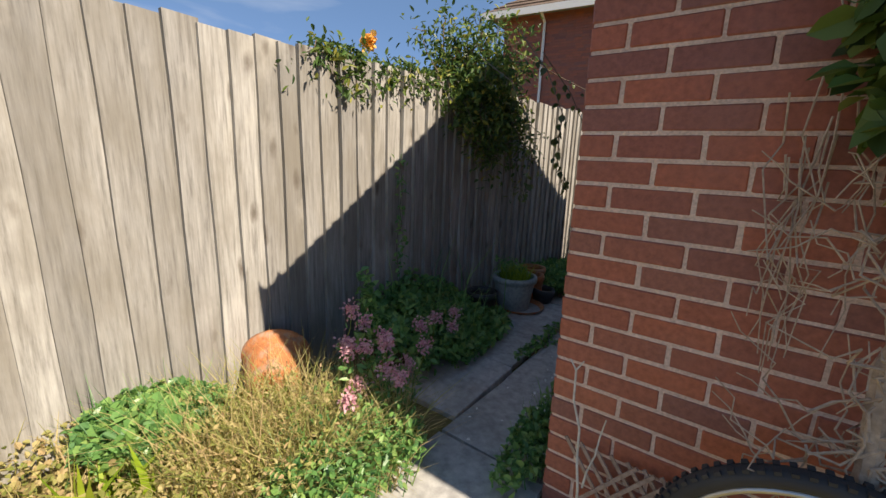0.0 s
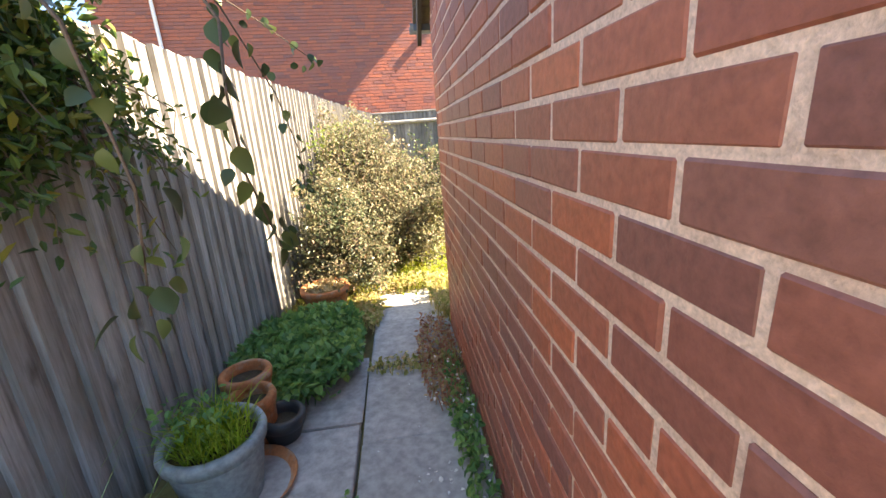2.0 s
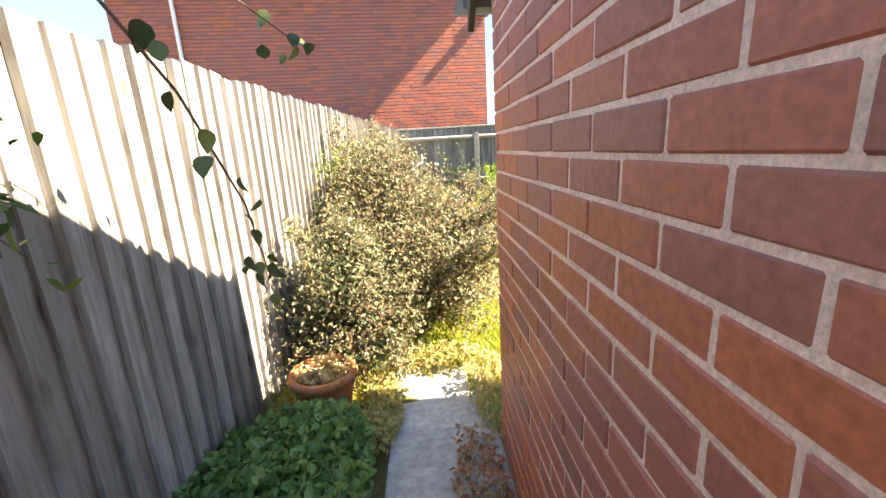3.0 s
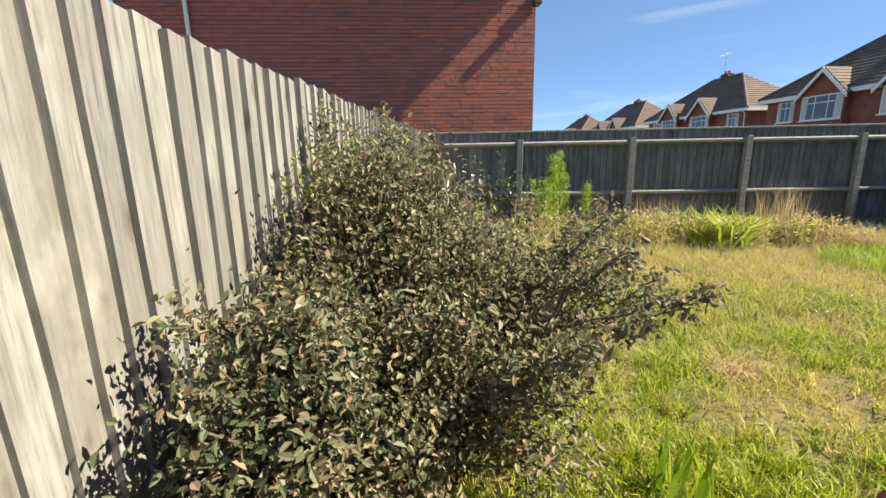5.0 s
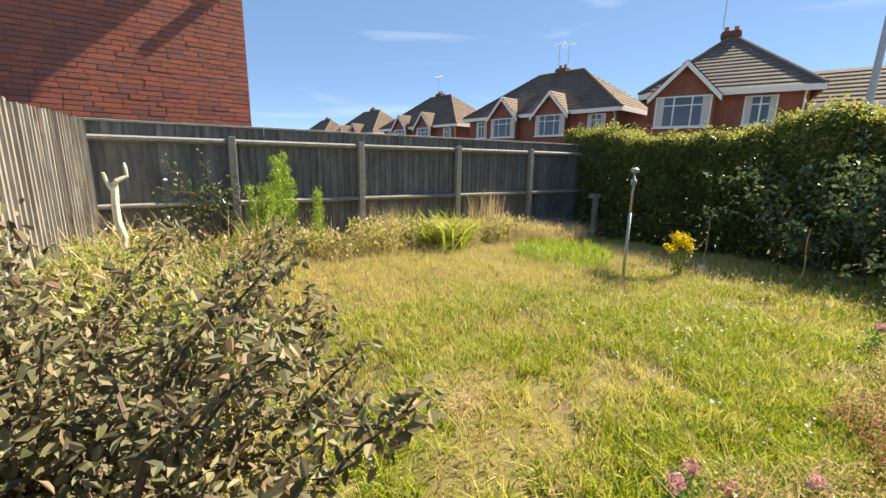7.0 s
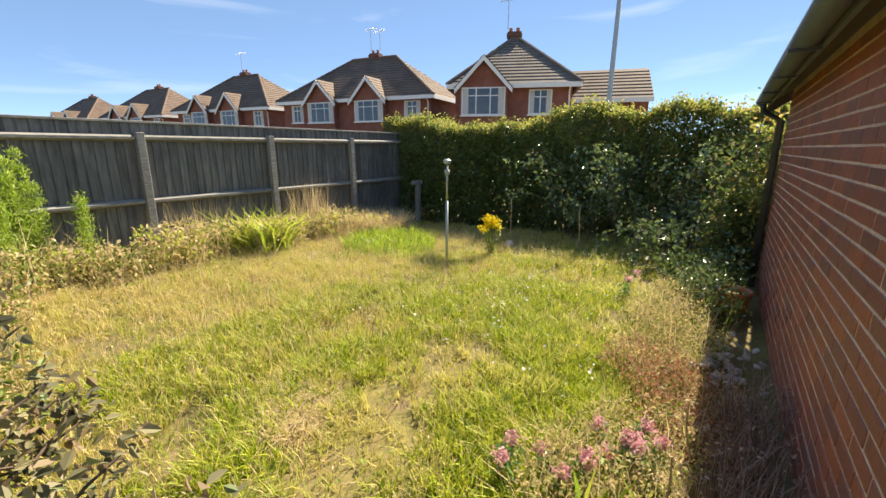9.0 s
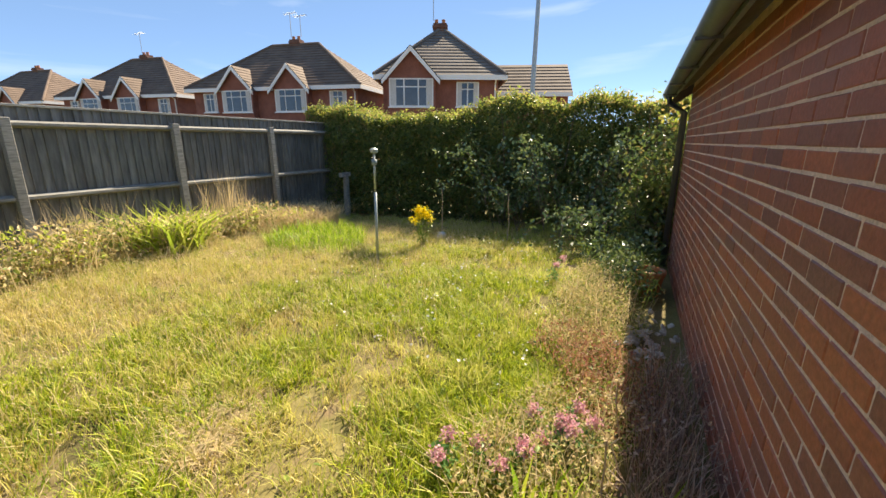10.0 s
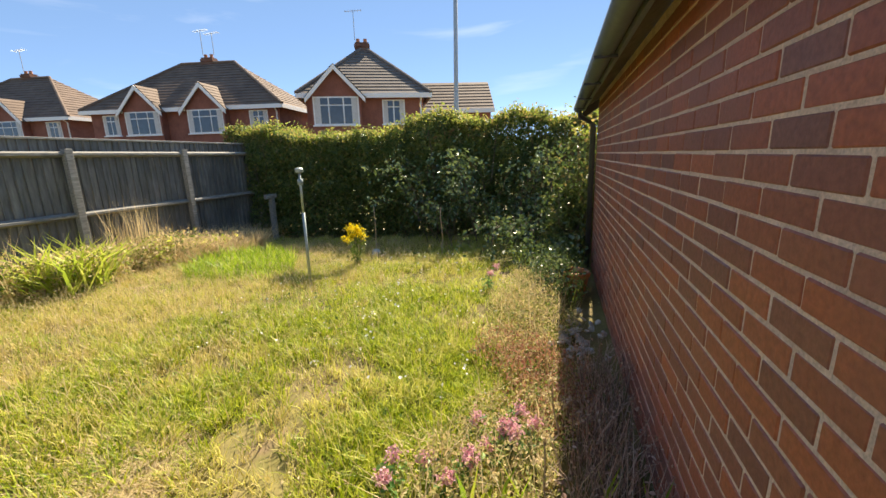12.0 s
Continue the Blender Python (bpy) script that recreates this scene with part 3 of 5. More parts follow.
# ---- fences ----
def board_mesh(name, width, height, mat, seed, thick=0.027):
    """A feather-edged board: thick at one side, thin at the other."""
    r = random.Random(seed)
    w, h = width, height + r.uniform(-.008, .008)
    n = 6
    thin = 0.006
    V, F = [], []
    for i in range(n + 1):
        z = h * i / n
        b = 0.003 * math.sin(i * 1.7 + seed)
        V += [(b, 0, z), (w + b, 0, z), (w + b, thin, z), (b, thick, z)]
    for i in range(n):
        a, c = 4 * i, 4 * i + 4
        F += [(a + k, a + (k + 1) % 4, c + (k + 1) % 4, c + k) for k in range(4)]
    F += [(3, 2, 1, 0), (4 * n, 4 * n + 1, 4 * n + 2, 4 * n + 3)]
    return mesh_of(name, V, F, mat)


def side_fence():
    f = empty("boundary_fence", fence_x(3), 3, 0, 0, "tall weathered grey-brown featheredge close-board timber fence", "fence")
    boards = [board_mesh("board", 0.15, FENCE_TOP + .02, BOARD, s, 0.03) for s in range(7)]
    r = random.Random(5)
    ang = -math.degrees(math.atan(0.08))
    y = -3.2
    while y < YF - 0.05:
        ob = new("board", r.choice(boards))
        ob.parent = f
        ob.matrix_parent_inverse = f.matrix_world.inverted()
        # thick edge stands proud over the next board's thin edge
        ob.matrix_basis = pose(fence_x(y) + 0.012, y, -0.02 + r.uniform(-.01, .01), r.uniform(-.25, .25), r.uniform(-.5, .5), 90 + ang + 3.8 + r.uniform(-1.2, 1.2)) @ Matrix.Diagonal((1, -1, 1, 1))
        y += 0.122 if y < 1.0 else 0.104
    for z in (0.35, 1.0, 1.6):
        part("rail", boxed((-1.6, 0, -0.04), (12.0, 0.05, 0.04), 0, pose(fence_x(-3) - 0.06, -3, z, 0, 0, 90 + ang) @ Matrix.Translation((1.6, 0, 0))), GREYRAIL, None).parent = f
    for ob in f.children:
        if ob.name.startswith("rail"):
            ob.matrix_parent_inverse = f.matrix_world.inverted()


def far_fence():
    f = empty("rear_fence", 4, YF, 0, 0, "dark grey close-board fence with posts and rails on this side", "fence")

    def put(ob, m=Matrix()):
        ob.parent = f
        ob.matrix_parent_inverse = f.matrix_world.inverted()
        ob.matrix_basis = m
    boards = [board_mesh("board", 0.13, 2.12, GREYBOARD, 20 + s) for s in range(5)]
    r = random.Random(8)
    x = fence_x(YF) - 0.05
    while x < 9.1:
        put(new("board", r.choice(boards)), pose(x, YF + 0.095, -0.28 + r.uniform(-.008, .008), 0, r.uniform(-.4, .4), r.uniform(1, 5)) @ Matrix.Diagonal((1, -1, 1, 1)))
        x += 0.112
    for px in (-1.13, 0.84, 2.81, 4.83, 6.79, 8.67):
        bm = boxed((-.05, -.05, -.4), (.05, .05, 1.69), 0.006)
        put(part("post", bm, GREYRAIL, None, "square weathered fence post"), pose(px, YF, 0, r.uniform(-.6, .6), r.uniform(-.6, .6), 0))
    xs = (-1.13, 0.84, 2.81, 4.83, 6.79, 8.67)
    for a, b in zip(xs, xs[1:]):
        for z in (0.74, 1.62):
            bm = bmesh.new()
            vs = []
            for xx in (a + .05, b - .05):
                vs.append([bm.verts.new((xx, YF + dy, z + dz)) for dy, dz in ((.065, -.05), (.065, .04), (-.02, .012), (-.02, -.02))])
            for k in range(4):
                bm.faces.new((vs[0][k], vs[0][(k + 1) % 4], vs[1][(k + 1) % 4], vs[1][k]))
            bm.faces.new(vs[0])
            bm.faces.new(vs[1])
            put(part("rail", bm, GREYRAIL, None, "pale grey triangular arris rail"))
    put(part("capping", boxed((fence_x(YF) - .1, YF + .045, FENCE_TOP), (9.1, YF + .115, FENCE_TOP + .03), .004), GREYRAIL, None, "pale capping strip along the fence top"))


side_fence()
far_fence()


# ---- houses ----
def roof_plane(roof, material, a, b, c, d, n, lift=0.05):
    """Courses of tiles from the eave a-b up to the ridge d-c, each lapping over the one below."""
    a, b, c, d = (Vector(q) for q in (a, b, c, d))
    nrm = (b - a).cross(d - a).normalized()
    for i in range(n):
        f, g = i / n, min(1, (i + 1.1) / n)
        lo0, lo1, hi0, hi1 = a.lerp(d, f), b.lerp(c, f), a.lerp(d, g), b.lerp(c, g)
        q = (lo0 + nrm * lift, lo1 + nrm * lift, hi1 + nrm * .012, hi0 + nrm * .012, lo0, lo1)
        ob_of("tile_course", mesh_of("tile_course", q, [(0, 1, 2, 3), (4, 5, 1, 0)], material), roof)


def window(parent, x, y, z, w, h, lights=3, label=""):
    """A white casement window on a wall that faces -y: frame, bars and panes."""
    fr = part("window", boxed((x - w / 2, y - .03, z), (x + w / 2, y + .05, z + h)), WHITEPAINT, parent, label or "white framed casement window")
    bw = 0.07
    for i in range(lights):
        x0, x1 = x - w / 2 + bw + i * (w - bw) / lights, x - w / 2 + (i + 1) * (w - bw) / lights
        part("pane", boxed((x0, y - .045, z + bw), (x1, y - .034, z + h * .68)), GLASS, fr)
        part("pane", boxed((x0, y - .045, z + h * .68 + bw * .8), (x1, y - .034, z + h - bw)), GLASS, fr)
        if i in (0, lights - 1):
            part("curtain", boxed((x0 + (0 if i == 0 else (x1 - x0) * .55), y - .05, z + bw), (x1 - ((x1 - x0) * .55 if i == 0 else 0), y - .046, z + h - bw)), CURTAIN, fr)
    part("sill", boxed((x - w / 2 - .06, y - .12, z - .06), (x + w / 2 + .06, y + .02, z)), WHITEPAINT, fr)


def chimney(parent, x, y, z0, z1):
    bm = boxed((x - .4, y - .3, z0), (x + .4, y + .3, z1))
    add_box(bm, (x - .45, y - .35, z1 - .25), (x + .45, y + .35, z1 - .1))
    ch = part("chimney", bm, STACKBRICK, parent, "brick chimney stack with clay pots")
    for dx in (-.22, .2):
        part("chimney_pot", lathe([(.12, z1), (.1, z1 + .2), (.12, z1 + .22), (.11, z1 + .24)], 12), TERRACOTTA, ch).location = (x + dx, y, 0)


def aerial(parent, x, y, z, h):
    bm = add_tube(bmesh.new(), [(x, y, z), (x, y, z + h)], .025, .02, 6)
    add_tube(bm, [(x - .5, y, z + h - .1), (x + .5, y, z + h)], .015, .015, 5)
    for k in range(6):
        add_tube(bm, [(x - .45 + k * .18, y - .22, z + h - .09 + k * .017), (x - .45 + k * .18, y + .22, z + h - .09 + k * .017)], .01, .01, 4)
    part("aerial", bm, POLEGREY, parent, "thin television aerial")


def street_house(cx, cy, rz, w, d, eave, ridge, bays, smalls, label, tile, ridge_half=1.5, aerials=1, chim=0.0):
    """A hipped brick house whose front faces its own -y, with gabled bays and white windows."""
    h = empty("house", cx, cy, -0.4, rz, label, "house", "brick houses across the street")
    part("wall", boxed((-w / 2, 0, 0), (w / 2, d, eave)), HOUSEBRICK, h)
    o = 0.4
    A, B, C, D = (-w / 2 - o, -o, eave), (w / 2 + o, -o, eave), (w / 2 + o, d + o, eave), (-w / 2 - o, d + o, eave)
    R0, R1 = (-ridge_half, d / 2, ridge), (ridge_half, d / 2, ridge)
    n = max(10, int((ridge - eave) * 5))
    roof = ob_of("roof", mesh_of("roof", [A, B, C, D, R0, R1], [(0, 1, 5, 4), (1, 2, 5), (2, 3, 4, 5), (3, 0, 4), (3, 2, 1, 0)], tile), h, "concrete tiled hipped roof")
    roof_plane(roof, tile, A, B, R1, R0, n)
    roof_plane(roof, tile, B, C, R1, R1, n)
    roof_plane(roof, tile, C, D, R0, R1, n)
    roof_plane(roof, tile, D, A, R0, R0, n)
    for p, q in ((A, R0), (B, R1), (R0, R1)):
        part("ridge_capping", add_tube(bmesh.new(), [Vector(p) + Vector((0, 0, .05)), Vector(q) + Vector((0, 0, .05))], .11, .11, 8), tile, roof)
    bm = boxed((-w / 2 - o - .03, -o - .03, eave - .2), (w / 2 + o + .03, -o + .02, eave + .04))
    add_box(bm, (w / 2 + o - .02, -o, eave - .2), (w / 2 + o + .03, d + o, eave + .04))
    add_box(bm, (-w / 2 - o - .03, -o, eave - .2), (-w / 2 - o + .02, d + o, eave + .04))
    part("fascia", bm, WHITEPAINT, h, "white painted fascia board")
    for bx, bw in bays:
        part("bay", boxed((bx - bw / 2, -.5, 0), (bx + bw / 2, .05, eave)), HOUSEBRICK, h, "projecting brick bay")
        for zz, hh in ((eave - 1.55, 1.4), (0.8, 1.5)):
            window(h, bx, -.5, zz, bw * .92, hh, 3)
        gz = eave + bw * 0.52
        bm = bmesh.new()
        vs = [[bm.verts.new(q) for q in ((bx - bw / 2, yy, eave), (bx + bw / 2, yy, eave), (bx, yy, gz))] for yy in (-.5, 1.0)]
        bm.faces.new(vs[0])
        bm.faces.new(vs[1])
        for k in range(3):
            bm.faces.new((vs[0][k], vs[0][(k + 1) % 3], vs[1][(k + 1) % 3], vs[1][k]))
        part("gable", bm, HOUSEBRICK, h)
        e = .25
        rf = ob_of("gable_roof", mesh_of("gable_roof", [(bx - bw / 2 - e, -.75, eave - e * .9), (bx, -.75, gz + .08), (bx + bw / 2 + e, -.75, eave - e * .9), (bx - bw / 2 - e, 2.6, eave - e * .9), (bx, 2.6, gz + .08), (bx + bw / 2 + e, 2.6, eave - e * .9)], [(0, 1, 4, 3), (1, 2, 5, 4)], tile), h)
        for s in (-1, 1):
            lo = (bx + s * (bw / 2 + e), -.75, eave - e * .9)
            lo2 = (bx + s * (bw / 2 + e), 2.6, eave - e * .9)
            hi, hi2 = (bx, -.75, gz + .08), (bx, 2.6, gz + .08)
            if s < 0:
                roof_plane(rf, tile, lo2, lo, hi, hi2, 8, .04)
            else:
                roof_plane(rf, tile, lo, lo2, hi2, hi, 8, .04)
        for s in (-1, 1):
            bm = bmesh.new()
            vs = []
            for yy in (-.80, -.74):
                for q in ((bx + s * (bw / 2 + e), eave - e * .9 - .02), (bx, gz + .06), (bx, gz - .2), (bx + s * (bw / 2 + e), eave - e * .9 - .26)):
                    vs.append(bm.verts.new((q[0], yy, q[1])))
            for f in ((0, 1, 2, 3), (7, 6, 5, 4), (0, 4, 5, 1), (1, 5, 6, 2), (2, 6, 7, 3), (3, 7, 4, 0)):
                bm.faces.new([vs[i] for i in f])
            part("bargeboard", bm, WHITEPAINT, h, "white bargeboard")
    for sx, sw in smalls:
        window(h, sx, 0, eave - 1.5, sw, 1.25, 2)
        window(h, sx, 0, 0.9, sw, 1.25, 2)
    part("drainpipe", add_tube(bmesh.new(), [(w / 2 - .15, -.05, 0), (w / 2 - .15, -.05, eave - .35), (w / 2 - .15, -.38, eave - .12)], .045, .045, 6), WHITEPAINT, h)
    chimney(h, chim, d / 2 + .2, ridge - 1.0, ridge + .4)
    for k in range(aerials):
        aerial(h, chim - .4 + k * .8, d / 2 + .2, ridge + .6, 1.6 - .2 * k)
    return h


def polar(az, dist):
    return 0.5 + dist * math.sin(radians(az)), 3.55 + dist * math.cos(radians(az))


street_house(21.4, 13.45, -66, 6.1, 7.0, 5.1, 8.1, [(-1.5, 2.5)], [(1.45, 1.2)], "red brick detached house with grey pyramid roof and gabled bay", TILE_GREY, 0.15, 1, -0.1)
PAIR = [(-2.35, 2.5), (1.8, 2.5)]
SMALL = [(-4.95, 1.1), (4.95, 1.2)]
street_house(22.1, 26.3, -80, 12.6, 6.5, 5.15, 8.4, PAIR, SMALL, "red brick semi-detached pair with brown hipped roof and two gabled bays", TILE, 1.9, 2, 0.0)
street_house(21.6, 42.9, -82, 12.6, 6.5, 5.15, 8.5, PAIR, SMALL, "red brick semi-detached pair with brown tiled hipped roof", TILE, 1.7, 1, -0.3)
street_house(20.9, 60.5, -84, 12.6, 6.5, 5.1, 8.4, PAIR, SMALL, "far red brick house with brown tiled roof", TILE, 2.4, 0, 0.0)
street_house(20.0, 79.5, -85, 12.6, 6.5, 5.1, 8.4, PAIR, SMALL, "distant red brick house with brown tiled roof", TILE, 2.2, 0, 0.0)


def extension():
    x, y = polar(76.0, 27.5)
    h = empty("outbuilding", x, y, -0.4, -71.6, "brick side extension with brown tiled gable roof", "building")
    w, d, e, r = 5.0, 5, 4.7, 6.75
    part("wall", boxed((-w / 2, 0, 0), (w / 2, d, e)), HOUSEBRICK, h)
    u = w / 2 + .2
    roof = ob_of("roof", mesh_of("roof", [(-u, -.3, e), (u, -.3, e), (u, d / 2, r), (-u, d / 2, r), (u, d + .3, e), (-u, d + .3, e)], [(0, 1, 2, 3), (4, 5, 3, 2)], TILE), h)
    roof_plane(roof, TILE, (-u, -.3, e), (u, -.3, e), (u, d / 2, r), (-u, d / 2, r), 9)
    roof_plane(roof, TILE, (u, d + .3, e), (-u, d + .3, e), (-u, d / 2, r), (u, d / 2, r), 9)
    bm = bmesh.new()
    for sx in (-w / 2 + .02, w / 2 - .02):
        bm.faces.new([bm.verts.new(q) for q in ((sx, 0, e), (sx, d, e), (sx, d / 2, r))])
    part("gable", bm, HOUSEBRICK, h)
    part("fascia", boxed((-w / 2 - .2, -.34, e - .2), (w / 2 + .2, -.28, e + .05)), WHITEPAINT, h)


extension()


def neighbour_house():
    """The tall plain brick house just behind the far fence."""
    x0, x1, y0, y1, e = -8.0, 0.0, 0.0, 7.2, 5.9
    h = empty("neighbour_house", 1.36, 11.9, -0.4, 6, "tall red brick house with a plain windowless wall", "house")

    def put(ob):
        return ob
    put(part("wall", boxed((x0, y0 + .012, -.4), (x1, y1, e)), HOUSEJOINT, h))
    # courses of bricks, each course slightly proud of its bed joints
    r = random.Random(2)
    V, F = [], []
    z = 1.6
    while z < e - .06:
        s = x0 - r.uniform(0, .2)
        while s < x1:
            L = r.choice((.215, .215, .215, .327))
            a, b = max(s, x0), min(s + L, x1)
            if b - a > .03:
                yo = y0 + r.uniform(-.003, .003)
                k = len(V)
                V += [(a, yo, z), (b, yo, z), (b, yo, z + .064), (a, yo, z + .064), (a, y0 + .02, z), (b, y0 + .02, z), (b, y0 + .02, z + .064), (a, y0 + .02, z + .064)]
                F += [(k, k + 1, k + 2, k + 3), (k + 4, k + 5, k + 1, k), (k + 3, k + 2, k + 6, k + 7)]
            s += L + .01
        z += .075
    put(tagged(ob_of("brickwork", mesh_of("brickwork", V, F, BRICK), h), kind="stuff"))
    o = .54
    A, B, C, D = (x0 - o, y0 - o, e), (x1 + o, y0 - o, e), (x1 + o, y1 + o, e), (x0 - o, y1 + o, e)
    ym = (y0 + y1) / 2
    R0, R1 = (x0 + 3, ym, e + 2.6), (x1 - 3, ym, e + 2.6)
    roof = put(ob_of("roof", mesh_of("roof", [A, B, C, D, R0, R1], [(0, 1, 5, 4), (1, 2, 5), (2, 3, 4, 5), (3, 0, 4), (3, 2, 1, 0)], TILE), h))
    roof_plane(roof, TILE, A, B, R1, R0, 14)
    roof_plane(roof, TILE, B, C, R1, R1, 14)
    roof_plane(roof, TILE, C, D, R0, R1, 14)
    roof_plane(roof, TILE, D, A, R0, R0, 14)
    put(part("soffit", boxed((x0 - o, y0 - o, e - .03), (x1 + o, y0 + .02, e)), SOFFIT, h, "pale eaves soffit"))
    put(part("fascia", boxed((x0 - o, y0 - o - .03, e - .16), (x1 + o, y0 - o, e + .03)), WHITEPAINT, h, "white fascia with gutter"))
    put(part("drainpipe", add_tube(bmesh.new(), [(-6.7, y0 - .06, 0), (-6.7, y0 - .06, e - .3), (-6.7, y0 - o + .04, e - .06)], .04, .04, 8), WHITEPAINT, h, "thin white drainpipe"))
    lamp = put(part("security_light", boxed((x1 - .1, y0 - .25, 4.7), (x1 + .06, y0 - .02, 4.82), .02), DARKPLASTIC, h, "small dark security light on the corner"))
    put(part("bracket", boxed((x1 - .05, y0 - .12, 4.82), (x1 + .02, y0 + .02, 5.0), .01), WHITEPAINT, h))


neighbour_house()


def lamp_post():
    x, y = polar(76.4, 12.5)
    p = empty("street_lamp", x, y, -0.3, 0, "tall grey tapered steel street lamp column behind the hedge", "lamp post")
    part("column", add_tube(bmesh.new(), [(0, 0, 0), (0.02, -.02, 3), (0.06, -.06, 8)], .085, .05, 14), POLEGREY, p, "", True)
    part("base", add_tube(bmesh.new(), [(0, 0, 0), (0, 0, 1.3)], .11, .11, 14), POLEGREY, p, "", True)
    part("lantern", boxed((-.1, -.7, 7.95), (.25, 0, 8.12), .04), POLEGREY, p)


lamp_post()


# ---- hedge and the lawn ----
def scatter(n, box, keep=None, z=None):
    (x0, x1), (y0, y1) = box
    P = np.stack([rng.uniform(x0, x1, n), rng.uniform(y0, y1, n)], axis=1)
    if keep is not None:
        P = P[keep(P[:, 0], P[:, 1])]
    zz = np.array([ground_z(a, b) for a, b in P]) + (0 if z is None else z(len(P)))
    return np.column_stack([P, zz])


def hedge():
    h = empty("hedge", 9.0, 6.6, -0.15, 0, "tall overgrown green hedge dark in its own shade", "hedge")

    def put(ob):
        ob.matrix_parent_inverse = h.matrix_world.inverted()
        return ob
    bm = bmesh.new()
    for k in range(60):
        yy = 2.6 + 7.9 * k / 60 + rng.uniform(-.05, .05)
        xx = 9.0 + rng.uniform(-.4, .4)
        for j in range(3):
            add_tube(bm, wobble((xx, yy, -.3), (xx + rng.uniform(-.7, .6), yy + rng.uniform(-.5, .5), rng.uniform(1.2, 2.2)), 5, .05), .02, .005, 5)
    put(part("stalk_growth", bm, BARK, h))
    n = 64000
    yy = rng.uniform(2.2, 10.9, n)
    bump = np.array([0.22 * noise.noise((0, v * 1.3, 5)) + 0.12 * noise.noise((3, v * 4, 1)) for v in yy])
    topz = 2.02 + bump + np.where(yy < 6.6, .22, 0) + np.where(yy > 9.7, .2, 0)
    front = 8.3 + np.array([0.2 * noise.noise((7, v * 1.6, 2)) for v in yy])
    zz = np.where(rng.uniform(0, 1, n) < .45, topz * rng.uniform(-.08, 1, n), topz * (1 - np.abs(rng.normal(0, .42, n)).clip(0, 1.05))) - .05
    # mostly near the outer skin, with depth behind it
    deep = np.abs(rng.normal(0, .22, n))
    lump = np.array([0.16 * noise.noise((v * 2.1, w * 2.3, 8)) for v, w in zip(yy, zz)])
    xx = front + lump + deep + .18 * (zz / 2.1) ** 3
    xx = np.where(rng.uniform(0, 1, n) < .12, rng.uniform(8.4, 10.0, n), xx)
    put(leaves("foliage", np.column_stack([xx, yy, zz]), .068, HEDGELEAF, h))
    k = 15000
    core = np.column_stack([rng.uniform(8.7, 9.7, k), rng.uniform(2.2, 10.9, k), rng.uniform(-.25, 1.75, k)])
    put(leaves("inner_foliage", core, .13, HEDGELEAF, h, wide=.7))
    # leaves along the top, sunlight painted in by the lighter material
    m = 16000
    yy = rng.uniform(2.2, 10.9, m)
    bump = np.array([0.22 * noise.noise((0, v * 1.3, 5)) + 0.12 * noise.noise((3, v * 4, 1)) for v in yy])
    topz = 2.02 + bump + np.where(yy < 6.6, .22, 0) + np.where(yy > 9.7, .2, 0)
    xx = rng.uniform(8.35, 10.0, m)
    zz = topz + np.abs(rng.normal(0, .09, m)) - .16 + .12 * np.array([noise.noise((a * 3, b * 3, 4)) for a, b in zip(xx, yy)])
    put(leaves("crown_growth", np.column_stack([xx, yy, zz]), .06, HEDGELIT, h, "yellow-green shoots along the top, sunlight painted into their colour"))


hedge()


def bramble():
    b = empty("bramble", 6.5, 4.2, 0, 0, "arching bramble with glossy leaves against the hedge", "shrub")

    def put(ob):
        ob.matrix_parent_inverse = b.matrix_world.inverted()
        return ob
    P = []
    for k in range(46):
        y0 = rng.uniform(3.3, 5.9)
        p0 = (rng.uniform(7.2, 8.4), y0, -.1)
        p1 = (p0[0] - rng.uniform(.1, .9), y0 + rng.uniform(-.7, 1.1), rng.uniform(.3, 1.55))
        pts = wobble(p0, p1, 8, .04, .3)
        put(part("cane", add_tube(bmesh.new(), pts, .008, .003, 5), BARK, b))
        for q in pts[2:]:
            for j in range(9):
                P.append(np.array(q) + rng.normal(0, .07, 3))
    for k in range(14):
        y0 = rng.uniform(3.5, 4.6)
        pts = wobble((6.9, y0, 0), (rng.uniform(5.5, 6.3), y0 + rng.uniform(-.3, .5), .2), 7, .03, .35)
        put(part("cane", add_tube(bmesh.new(), pts, .006, .003, 5), BARK, b))
        for q in pts[1:]:
            for j in range(8):
                P.append(np.array(q) + rng.normal(0, .06, 3))
    put(leaves("foliage", np.array(P), .075, BRAMBLE, b, wide=.6))


bramble()


def in_lawn(x, y):
    return (y > 3.15 + 0.35 * (x > 0.1)) & (y < YF - .1) & (x > -1.6 + .08 * y + .05) & (x < 8.3) & ((y > 3.3) | (x < 0))


def clumped(n, box, each, spread, keep, height, seed, thresh=-.2):
    """Roots, heights and outward leans of grass that grows in tufts."""
    C = scatter(n, box, keep)
    C = C[[noise.noise((a * 1.1, b * 1.1, seed)) + rng.normal(0, .18) > thresh for a, b, _ in C]]
    R = np.repeat(C, each, axis=0)
    off = rng.normal(0, spread, (len(R), 3)) * np.array([1, 1, 0])
    size = np.repeat(rng.uniform(.5, 1.45, len(C)), each)
    return R + off, height * size * rng.uniform(.55, 1.2, len(R)), off / spread * .32


